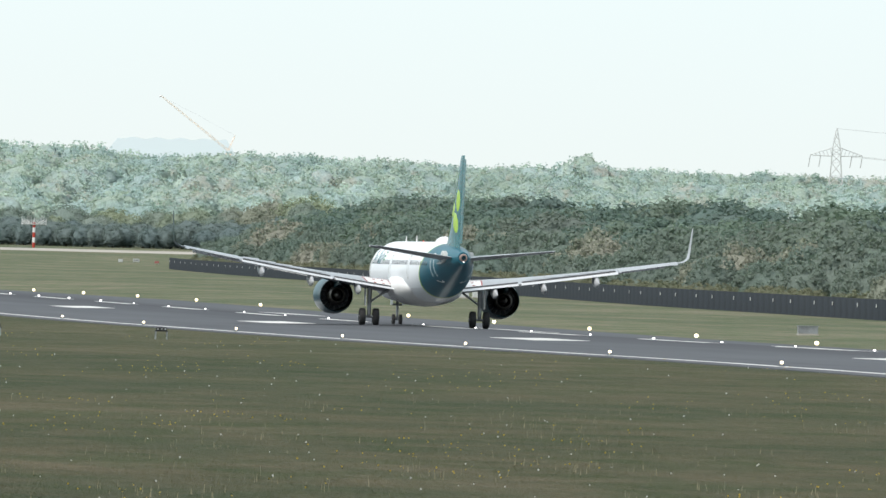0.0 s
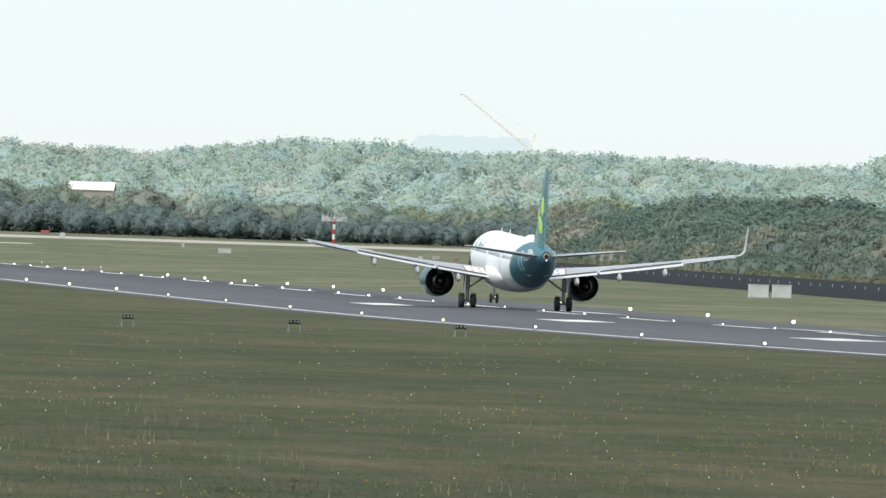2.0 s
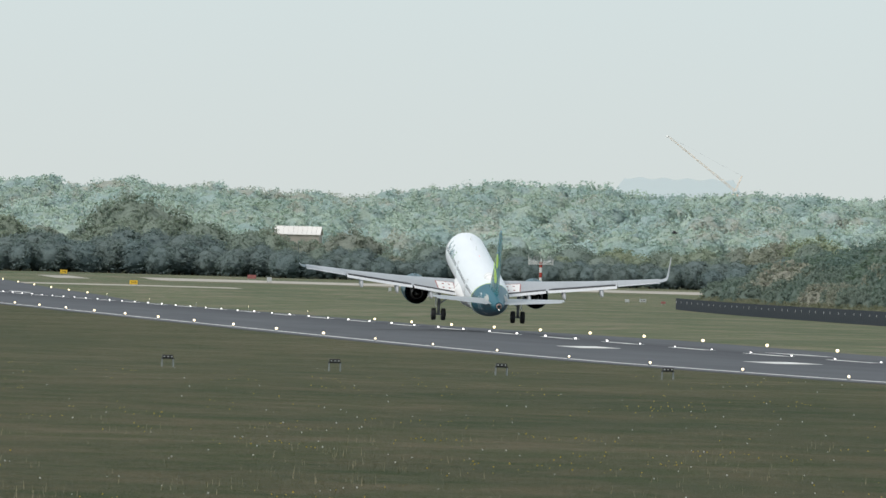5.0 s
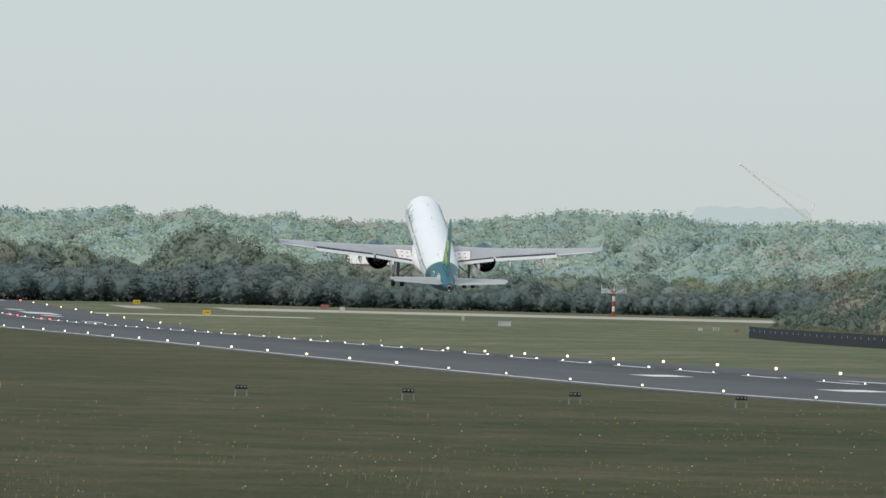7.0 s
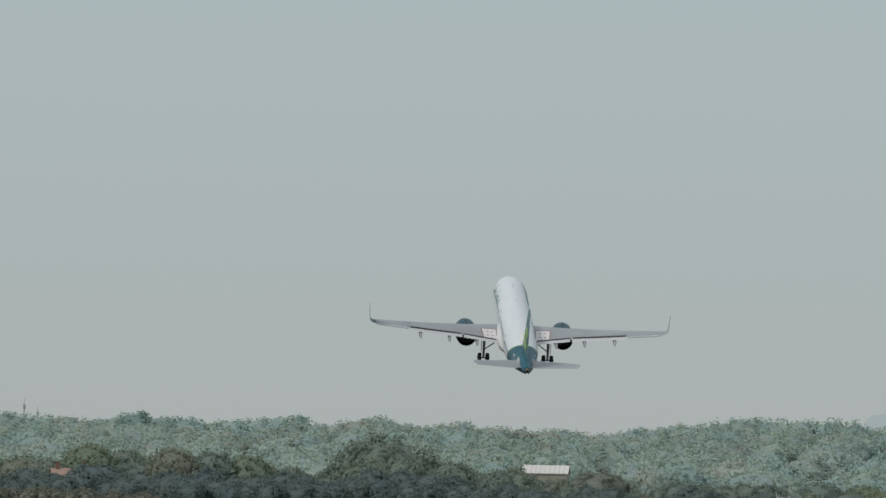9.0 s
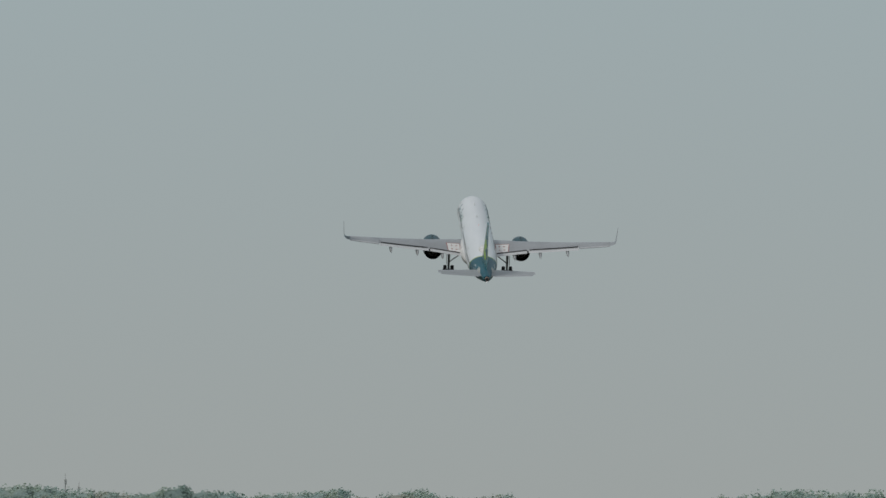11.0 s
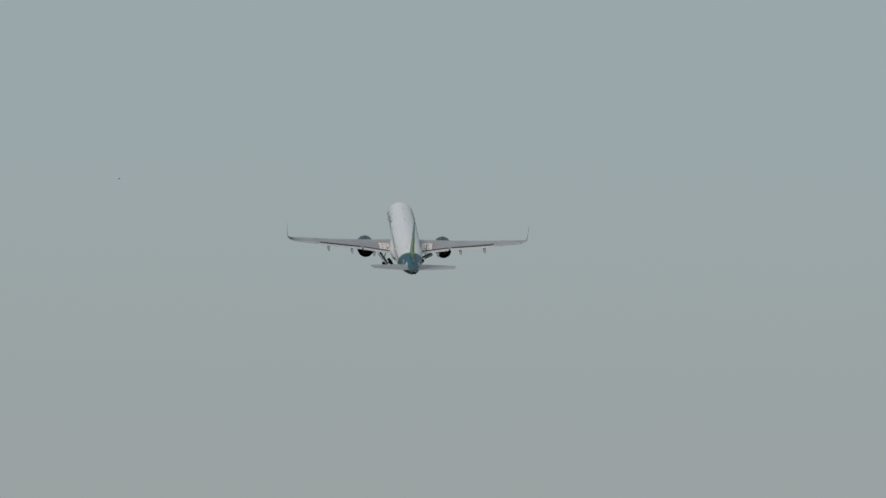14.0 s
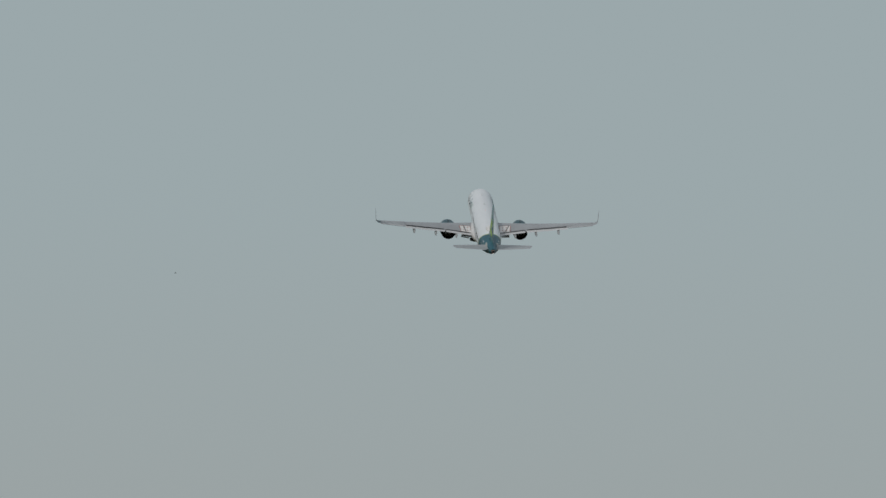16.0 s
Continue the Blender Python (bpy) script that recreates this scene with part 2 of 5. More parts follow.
CABINET = worn("pale_grey_cabinet_paint", (0.55, 0.57, 0.56), 0.55, 0, 2.0, 0.25)
MARKING = worn("worn_white_runway_paint", (0.72, 0.72, 0.7), 0.7, 0, 0.8, 0.35)
CONCRETE = worn("pale_concrete", (0.42, 0.39, 0.34), 0.85, 0, 0.15, 0.25)
FENCE = worn("dark_blue_grey_fence_board", (0.05, 0.06, 0.072), 0.85, 0, 1.0, 0.35, 0.15)
BARK = worn("grey_brown_bark", (0.12, 0.095, 0.07), 0.9, 0, 2.0, 0.4)
ROOF_TILE = worn("clay_roof_tile", (0.44, 0.31, 0.26), 0.85, 0, 2.0, 0.35)
SHED = worn("white_sheet_metal_roof", (0.8, 0.78, 0.74), 0.5, 0.1, 0.3, 0.15)
BRICK = brick_mat()
GRASS = grass_mat()
ASPHALT = asphalt_mat()
# near trees and shrubs: leaf colour lifted to stand in for haze
LEAF = foliage_mat("haze_lifted_leaves", [(0.0, (0.126, 0.187, 0.178)), (0.3, (0.145, 0.207, 0.189)), (0.55, (0.165, 0.227, 0.184)), (0.8, (0.173, 0.211, 0.193)), (1.0, (0.132, 0.191, 0.184))], 0.4, 0.12, 0.2, 0.12)
SHRUB = foliage_mat("haze_lifted_shrub_leaves", [(0.0, (0.155, 0.214, 0.196)), (0.5, (0.180, 0.225, 0.202)), (1.0, (0.165, 0.219, 0.196))], 0.4, 0.12, 0.2, 0.12)
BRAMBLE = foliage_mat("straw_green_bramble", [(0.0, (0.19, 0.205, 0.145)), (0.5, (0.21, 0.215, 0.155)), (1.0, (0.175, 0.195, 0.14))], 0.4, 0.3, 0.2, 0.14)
# far-end trees and saplings: haze put in as a bluer leaf colour
END_LEAF = foliage_mat("haze_blued_leaves", [(0.0, (0.218, 0.281, 0.265)), (0.35, (0.248, 0.302, 0.261)), (0.6, (0.279, 0.328, 0.236)), (0.8, (0.275, 0.294, 0.258)), (1.0, (0.227, 0.290, 0.270))], 0.4, 0.12, 0.2, 0.12)
SAPLING = foliage_mat("haze_dulled_sapling_leaves", [(0.0, (0.160, 0.219, 0.235)), (0.5, (0.175, 0.224, 0.226)), (1.0, (0.167, 0.224, 0.235))], 0.4, 0.12, 0.2, 0.1)
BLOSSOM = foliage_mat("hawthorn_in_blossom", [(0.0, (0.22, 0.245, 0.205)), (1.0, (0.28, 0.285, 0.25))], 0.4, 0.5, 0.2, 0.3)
BLADE = blade_mat()
SEED = worn("dandelion_seed_heads", (0.75, 0.74, 0.7), 0.9, 0, 30.0, 0.1)
PETAL = worn("yellow_meadow_flowers", (0.6, 0.45, 0.07), 0.8, 0, 30.0, 0.15)
STRAW = worn("dry_straw_stalks", (0.34, 0.3, 0.19), 0.8, 0, 10.0, 0.2)
LAMP_WARM = Mat("runway_lamp_warm_white", (0.9, 0.9, 0.9), 0.2).glow((1.0, 0.8, 0.45), 3.0).m
LAMP_COOL = Mat("runway_lamp_white", (0.9, 0.9, 0.9), 0.2).glow((1.0, 0.94, 0.92), 3.2).m
LAMP_DIM = Mat("runway_lamp_dim", (0.9, 0.9, 0.9), 0.2).glow((1.0, 0.85, 0.45), 3).m
LAMP_RED = Mat("runway_lamp_red", (0.9, 0.2, 0.2), 0.2).glow((1.0, 0.07, 0.06), 6).m
LAMP_TAIL = Mat("tail_navigation_lamp", (0.9, 0.9, 0.9), 0.2).glow((1.0, 0.95, 0.9), 4).m
LAMP_BEACON = Mat("red_beacon_lamp", (0.8, 0.1, 0.05), 0.2).glow((1.0, 0.15, 0.08), 0.4).m


# ---- mesh helpers ----
def finish(name, bm, material, parent=None, smooth=False):
    me = bpy.data.meshes.new(name)
    bmesh.ops.recalc_face_normals(bm, faces=bm.faces[:])
    bm.to_mesh(me)
    bm.free()
    me.materials.append(material)
    if smooth:
        me.polygons.foreach_set("use_smooth", [True] * len(me.polygons))
        me.set_sharp_from_angle(angle=radians(40))
    ob = new(name, me)
    ob.parent = parent
    return ob


def part(name, bm, material, parent, label="", smooth=False):
    ob = finish(name, bm, material, parent, smooth)
    return tagged(ob, label) if label else ob


def thing(name, label, category, group="", m=None):
    e = new(name)
    e.empty_display_size = 0.3
    if m is not None:
        e.matrix_world = m
    return tagged(e, label, category, group)


def put(bm, verts, faces):
    vs = [bm.verts.new(v) for v in verts]
    for f in faces:
        try:
            bm.faces.new([vs[i] for i in f])
        except ValueError:
            pass
    return vs


def box(bm, cx, cy, cz, sx, sy, sz, m=None, bevel=0.0):
    """A box by its centre and full sizes; bevel chamfers its upright edges."""
    x, y, z = sx / 2, sy / 2, sz / 2
    if bevel:
        b = min(bevel, x * 0.8, y * 0.8)
        ring = [(x - b, -y), (x, -y + b), (x, y - b), (x - b, y), (-x + b, y), (-x, y - b), (-x, -y + b), (-x + b, -y)]
    else:
        ring = [(x, -y), (x, y), (-x, y), (-x, -y)]
    k = len(ring)
    vs = [Vector((cx + a, cy + b_, cz - z)) for a, b_ in ring] + [Vector((cx + a, cy + b_, cz + z)) for a, b_ in ring]
    if m is not None:
        vs = [m @ v for v in vs]
    put(bm, vs, [tuple(range(k))[::-1], tuple(range(k, 2 * k))] + [(i, (i + 1) % k, k + (i + 1) % k, k + i) for i in range(k)])
    return bm


def tube(bm, a, b, r0, r1=None, n=10, caps=True):
    """A round bar from a to b."""
    a, b = Vector(a), Vector(b)
    r1 = r0 if r1 is None else r1
    q = (b - a).to_track_quat("Z", "Y")
    vs = []
    for c, r in ((a, r0), (b, r1)):
        for i in range(n):
            t = 2 * math.pi * i / n
            vs.append(c + q @ Vector((math.cos(t) * r, math.sin(t) * r, 0)))
    fs = [(i, (i + 1) % n, n + (i + 1) % n, n + i) for i in range(n)]
    if caps:
        fs += [tuple(range(n))[::-1], tuple(range(n, 2 * n))]
    put(bm, vs, fs)
    return bm


def loft(bm, rings, caps=True):
    n = len(rings[0])
    vs = [bm.verts.new(v) for r in rings for v in r]
    for j in range(len(rings) - 1):
        for i in range(n):
            bm.faces.new((vs[j * n + i], vs[j * n + (i + 1) % n], vs[(j + 1) * n + (i + 1) % n], vs[(j + 1) * n + i]))
    if caps:
        bm.faces.new(vs[:n][::-1])
        bm.faces.new(vs[-n:])
    return bm


def lathe_y(bm, x, z, prof, n=28):
    """Rings round an axis along y: prof is a list of (y, radius)."""
    return loft(bm, [[(x + r * math.cos(2 * math.pi * i / n), y, z + r * math.sin(2 * math.pi * i / n)) for i in range(n)] for y, r in prof], caps=False)


def ball(bm, c, r, n=10, flat=1.0):
    rings = []
    for j in range(1, n // 2):
        t = math.pi * j / (n // 2)
        rings.append([(c[0] + r * math.sin(t) * math.cos(2 * math.pi * i / n), c[1] + r * math.sin(t) * math.sin(2 * math.pi * i / n), c[2] - r * flat * math.cos(t)) for i in range(n)])
    return loft(bm, rings)


# ---- the lie of the land ----
KNOTS = [-500, 300, 600, 800, 1000, 1200, 1400, 1600, 1800, 2000, 2200, 2400, 2600, 2800, 3060, 3300, 3600, 4000, 4400, 4700, 5200]
LEVEL = [1.5, 1.5, 1.31, 0.50, -0.06, -0.22, -0.33, -0.41, -0.51, -0.69, -0.89, -0.90, -0.30, 0.69, 1.80, 2.2, 4.0, 9.5, 18.0, 20.0, 20.0]


def level(y):
    """Height of the near runway edge at a distance y along the runway, smoothed."""
    return sum(float(np.interp(y + k, KNOTS, LEVEL)) for k in (-60, -20, 20, 60)) / 4


def cross(x):
    return float(np.interp(x, [0, 88, 110.8, 133.4, 160], [0, 0, 0.24, -0.45, -0.3]))


def dip(x, y):
    """The far half of the runway and its verge sink behind the crown along the middle stretch."""
    return float(np.interp(x, [112, 126, 142, 160], [0, 0.5, 0.5, 0])) * float(np.interp(y, [1400, 1700, 2300, 2440], [0, 1, 1, 0]))


def land(x, y):
    mound = 3.8 * max(0.0, 1 - math.hypot(x, y) / 30) ** 0.5 if math.hypot(x, y) < 30 else 0
    return level(y) + cross(x) - dip(x, y) + mound


NEAR_EDGE, MID, FAR_EDGE = 88.3, 110.8, 133.3
RUN_START, RUN_END = 250, 3420

xs = sorted(set([-5200, -2500, -1200, -600, -300, -150, -80, -40, -20, -10, 0, 10, 20, 30, 45, 60, 75, 84, 85.9, 86.1, 98, 110.8, 122, 135.4, 135.6, 145, 160, 180, 200, 225, 260, 300, 360, 450, 600, 900, 1500, 2600, 5200]))
ys = sorted(set(list(range(-40, 61, 10)) + list(range(100, 3500, 50)) + list(range(3500, 5001, 100)) + [-3000, -1500, -500, -200, -100]))
bm = bmesh.new()
grid = [[bm.verts.new((x, y, land(x, y) - (0.12 if 86 < x < 135.5 and RUN_START - 30 < y < RUN_END + 30 else 0))) for x in xs] for y in ys]
for j in range(len(ys) - 1):
    for i in range(len(xs) - 1):
        bm.faces.new((grid[j][i], grid[j][i + 1], grid[j + 1][i + 1], grid[j + 1][i]))
ground = tagged(finish("ground", bm, GRASS, smooth=True), "rough olive-green airfield grass rising to low hills", "ground", kind="structure")


def strip(name, x0, x1, y0, y1, lift, material, step=40, skew=0.0, nx=6):
    """A paved or painted strip that follows the land, as a thin slab."""
    bm = bmesh.new()
    cols = [x0 + (x1 - x0) * i / nx for i in range(nx + 1)]
    if x0 < MID < x1:
        cols = sorted(cols + [MID])
    n = max(1, int((y1 - y0) / step))
    rows = [y0 + (y1 - y0) * j / n for j in range(n + 1)]
    top = [[bm.verts.new((x, y + skew * (x - x0), land(x, y + skew * (x - x0)) + lift)) for x in cols] for y in rows]
    low = [[bm.verts.new((v.co.x, v.co.y, v.co.z - lift - 0.05)) for v in r] for r in (top[0], top[-1])]
    sides = [[bm.verts.new((r[k].co.x, r[k].co.y, r[k].co.z - lift - 0.05)) for r in top] for k in (0, -1)]
    for j in range(n):
        for i in range(len(cols) - 1):
            bm.faces.new((top[j][i], top[j][i + 1], top[j + 1][i + 1], top[j + 1][i]))
        bm.faces.new((top[j][0], top[j + 1][0], sides[0][j + 1], sides[0][j]))
        bm.faces.new((top[j][-1], top[j + 1][-1], sides[1][j + 1], sides[1][j]))
    for r, l in ((top[0], low[0]), (top[-1], low[1])):
        for i in range(len(cols) - 1):
            bm.faces.new((r[i], r[i + 1], l[i + 1], l[i]))
    return finish(name, bm, material, smooth=False)


runway = tagged(strip("runway", 86.0, 135.5, RUN_START, RUN_END, 0.03, ASPHALT, 30, nx=10), "dark grooved asphalt runway with white paint", "runway", kind="structure")


def mark(x0, x1, y0, y1):
    ob = strip("runway_marking", x0, x1, y0, y1, 0.045, MARKING, 30, nx=2)
    ob.parent = runway


mark(NEAR_EDGE - 0.4, NEAR_EDGE + 0.2, RUN_START, RUN_END)
for y in range(RUN_START, RUN_END, 120):
    mark(FAR_EDGE - 0.3, FAR_EDGE + 0.5, y, y + 118)
for y in range(RUN_START + 26, RUN_END - 60, 60):
    mark(MID - 0.45, MID + 0.45, y, y + 30)
for y in (379, 529, 679, 829, 979, 1129):
    for c in (102.3, 119.3):
        mark(c - 1.6, c + 1.6, y - 11, y + 11)
for y in (2390, 2540, 2690, 2840):
    for c in (101.5, 119.8):
        mark(c - 1.6, c + 1.6, y - 11, y + 11)
for c in (100.5, 121):
    mark(c - 3, c + 3, 2590, 2640)
for k in range(6):
    mark(NEAR_EDGE + 3 + 3.4 * k, NEAR_EDGE + 4.8 + 3.4 * k, 3000, 3030)
    mark(MID + 2 + 3.4 * k, MID + 3.8 + 3.4 * k, 3000, 3030)
tagged(strip("taxiway", 150, 420, 2850, 2925, 0.03, CONCRETE, 25, -0.1), "pale concrete taxiway beyond the grass", "taxiway", kind="structure")
tagged(strip("taxiway", 135.6, 176, 2692, 2716, 0.035, CONCRETE, 8, -0.5), "pale concrete link off the runway", "taxiway", kind="structure")


# ---- runway lights ----
def edge_light(r, lamp, label, stem=0.12):
    e = thing("runway_edge_light", label, "runway light", "runway edge lights")
    bm = bmesh.new()
    tube(bm, (0, 0, 0), (0, 0, 0.03), 0.16, 0.14, 12)
    part("base_plate", bm, BLACK, e)
    bm = bmesh.new()
    tube(bm, (0, 0, 0.03), (0, 0, stem), 0.035, 0.045, 8)
    part("stem", bm, GALV, e)
    bm = bmesh.new()
    ball(bm, (0, 0, stem - 0.01 + r), r, 12, 0.95)
    part("lens", bm, lamp, e, "glowing lens", True)
    return e


def inset_light(lamp, label, r):
    e = thing("runway_centreline_light", label, "runway light", "runway centreline lights")
    bm = bmesh.new()
    tube(bm, (0, 0, 0), (0, 0, 0.03), 0.17, 0.13, 12)
    part("rim", bm, GALV, e)
    bm = bmesh.new()
    ball(bm, (0, 0, 0.05), r, 12, 0.95)
    part("lens", bm, lamp, e, smooth=True)
    return e


near_lamp = edge_light(0.08, LAMP_WARM, "small glowing white runway edge lamp beside the paint line")
far_lamp = edge_light(0.15, LAMP_WARM, "large glowing warm white runway edge lamp beside the grass")
bright_lamp = edge_light(0.12, LAMP_WARM, "bright glowing white runway edge lamp beside the paint line")
end_lamp = edge_light(0.17, LAMP_RED, "glowing red runway edge lamp near the far end")
dim_lamp = edge_light(0.04, LAMP_DIM, "dim yellowish runway edge lamp on a tall stem beside the grass", 0.6)
shown = []


def set_down(p, m):
    """The first time the built lamp itself is placed, then copies of it."""
    if p in shown:
        return copy_thing(p, m)
    shown.append(p)
    p.matrix_basis = m
    return p


for k in range(-8, 44):
    y = 807.2 + 60.4 * k
    set_down(near_lamp if y < 1200 else bright_lamp, Matrix.Translation((NEAR_EDGE - 0.1, y, land(NEAR_EDGE - 0.1, y) + 0.03)))
    x, y = FAR_EDGE + 0.9, y + 8
    if 1800 < y < 2420 and k % 2:
        continue
    set_down(end_lamp if y > 2960 else dim_lamp if 1800 < y < 2420 else far_lamp, Matrix.Translation((x, y, land(x, y) + 0.03)))
white = inset_light(LAMP_COOL, "glowing white lamp set into the runway centreline", 0.065)
strong = inset_light(LAMP_COOL, "bright white lamp set into the runway centreline", 0.1)
red = inset_light(LAMP_RED, "glowing red lamp set into the runway centreline", 0.16)
for k in range(-14, 82):
    y = 963 + 30.3 * k
    is_red = y > 2960 or (y > 2280 and (k // 2) % 2)
    set_down(red if is_red else white if y < 1200 else strong, Matrix.Translation((MID, y, land(MID, y) + 0.045)))


def approach_bars():
    """Row of red and white lamps across the far end."""
    for i in range(14):
        x = NEAR_EDGE + 1.5 + 3.4 * i
        copy_thing(red, Matrix.Translation((x, RUN_END - 20, land(x, RUN_END - 20) + 0.045)))


approach_bars()


def papi_unit():
    e = thing("approach_path_indicator", "dark three-lens landing guidance lamp box on thin legs in grass", "landing light", "row of approach path indicators")
    bm = bmesh.new()
    box(bm, 0, 0, 0.45, 0.72, 0.5, 0.05, bevel=0.02)
    part("tray", bm, BLACK, e)
    for x in (-0.2, 0.0, 0.2):
        bm = bmesh.new()
        box(bm, x, 0, 0.56, 0.17, 0.5, 0.17, bevel=0.03)
        h = part("lamp_housing", bm, BLACK, e)
        bm = bmesh.new()
        tube(bm, (x, -0.252, 0.56), (x, -0.264, 0.56), 0.08, 0.08, 12)
        part("lens_rim", bm, BLACK, h)
        bm = bmesh.new()
        tube(bm, (x, -0.26, 0.56), (x, -0.272, 0.56), 0.04, 0.04, 10)
        part("lens", bm, CABINET, h)
    for x in (-0.31, 0.31):
        for y in (-0.2, 0.2):
            bm = bmesh.new()
            tube(bm, (x, y, -0.02), (x * 0.95, y, 0.45), 0.028, n=6)
            part("leg", bm, GALV, e)
    return e


p = papi_unit()
for i, x in enumerate((46, 55, 64, 73)):
    m = Matrix.Translation((x, 758, land(x, 758)))
    if i:
        copy_thing(p, m)
    else:
        p.matrix_basis = m


def sign(w, h, material, label, category, x, y, legs=True, name="taxiway_sign"):
    e = thing(name, label, category)
    bm = bmesh.new()
    box(bm, 0, 0, 0.25 + h / 2, w, 0.22, h, bevel=0.03)
    part("panel", bm, material, e)
    for sx in (-1, 1):
        bm = bmesh.new()
        box(bm, sx * w * 0.38, 0, 0.12, 0.08, 0.12, 0.28)
        part("leg", bm, GALV, e)
    if legs:
        for k in (-0.22, 0.05, 0.26):
            bm = bmesh.new()
            box(bm, k * w, -0.118, 0.25 + h / 2, w * 0.1, 0.012, h * 0.45)
            part("writing_bar", bm, BLACK, e)
    e.matrix_basis = Matrix.Translation((x, y, land(x, y)))


sign(1.5, 0.8, YELLOW, "yellow taxiway sign with black marks on grass", "sign", 156, 2684)
sign(1.5, 0.8, YELLOW, "small yellow taxiway sign with black marks beside the taxiway", "sign", 156.5, 2945)
sign(1.8, 0.8, FADED_RED, "dull red board beside the taxiway", "sign", 195.5, 2940, False, "airfield_board")
sign(1.0, 0.9, CABINET, "small pale marker board on the grass", "sign", 193.5, 2856, False, "marker_board")
sign(0.5, 0.7, CABINET, "narrow white marker board on the grass", "sign", 205, 2685, False, "marker_board")

sign(0.8, 0.5, CABINET, "white board with two pale faces on the grass", "sign", 238.8, 2560, False, "marker_board")
sign(1.2, 0.55, CABINET, "black and white chevron board on the grass", "sign", 242.8, 2572, True, "chevron_board")
sign(0.8, 0.4, FADED_RED, "small faded red board on the grass", "sign", 243.5, 2540, False, "marker_board")


def cabinet(w, h, x, y, label, material=CABINET):
    e = thing("equipment_cabinet", label, "cabinet")
    bm = bmesh.new()
    box(bm, 0, 0, 0.06, w * 1.05, 1.1, 0.14, bevel=0.03)
    part("plinth", bm, CONCRETE, e)
    bm = bmesh.new()
    box(bm, 0, 0, 0.12 + h / 2, w, 0.9, h, bevel=0.05)
    b = part("body", bm, material, e)
    bm = bmesh.new()
    box(bm, 0, 0, 0.12 + h + 0.03, w * 1.06, 1.0, 0.06, bevel=0.05)
    part("lid", bm, material, e)
    for k in range(max(2, int(w / 0.6))):
        n = max(2, int(w / 0.6))
        bm = bmesh.new()
        box(bm, (k + 0.5 - n / 2) * w / n, -0.456, 0.12 + h / 2, w / n * 0.86, 0.014, h * 0.85)
        part("door", bm, material, b)
    e.matrix_basis = Matrix.Translation((x, y, land(x, y)))


cabinet(1.5, 0.55, 152.4, 1068, "low grey equipment cabinet on the grass", STRUT)
cabinet(2.3, 0.8, 205.3, 2588, "low pale grey equipment cabinet on the grass")
cabinet(2.2, 1.35, 183.6, 1562, "white box-shaped equipment housing by the fence", PALE_STEEL)
cabinet(2.1, 1.35, 187.4, 1572, "white box-shaped equipment housing by the fence", PALE_STEEL)
cabinet(1.6, 0.9, 128, 3040, "small pale equipment cabinet before the trees")


def marker_post(x, y):
    e = thing("marker_post", "short fluorescent yellow marker post with a dark cap in grass", "marker post", "marker posts")
    bm = bmesh.new()
    tube(bm, (0, 0, -0.02), (0, 0, 0.3), 0.1, 0.09, 12)
    part("post", bm, LIME_POST, e, smooth=True)
    bm = bmesh.new()
    tube(bm, (0, 0, 0.3), (0, 0, 0.44), 0.075, 0.06, 12)
    part("cap", bm, BLACK, e, smooth=True)
    e.matrix_basis = Matrix.Translation((x, y, land(x, y)))


marker_post(34.8, 800)
marker_post(33.2, 862)


def obstacle_mast():
    e = thing("antenna_mast", "red and white banded mast with a spidery antenna head", "mast")
    for i in range(5):
        bm = bmesh.new()
        tube(bm, (0, 0, i * 1.05), (0, 0, (i + 1) * 1.05), 0.3, 0.3, 10)
        part("band", bm, (RED_PAINT, WHITE)[i % 2], e)
    bm = bmesh.new()
    for k in range(22):
        t = 2 * math.pi * k / 22
        cx, cy = math.cos(t), math.sin(t)
        tube(bm, (0, 0, 4.7), (cx * 2.5, cy * 2.5, 5.2 + 0.3 * (k % 3)), 0.06, 0.045, 5)
        tube(bm, (cx * 2.6, cy * 2.6, 4.7), (cx * 2.6, cy * 2.6, 5.9 + 0.25 * (k % 4)), 0.05, 0.035, 5)
        t2 = 2 * math.pi * (k + 1) / 22
        for z in (4.9, 5.5):
            tube(bm, (cx * 2.6, cy * 2.6, z), (math.cos(t2) * 2.6, math.sin(t2) * 2.6, z), 0.045, 0.045, 5)
    tube(bm, (0, 0, 4.6), (0, 0, 6.2), 0.08, 0.05, 8)
    part("antenna_head", bm, PALE_STEEL, e)
    e.matrix_basis = Matrix.Translation((255.5, 2935, land(255.5, 2935)))


obstacle_mast()


# ---- fence of upright boards along the far side ----
def fence_x(y):
    return float(np.interp(y, [1100, 1304, 1500, 2417], [193, 193, 196, 234]))


fence = thing("fence", "long dark blue-grey boarded fence with pale signs", "fence")
board_me = None
fy = 1130.0
n_board = 0
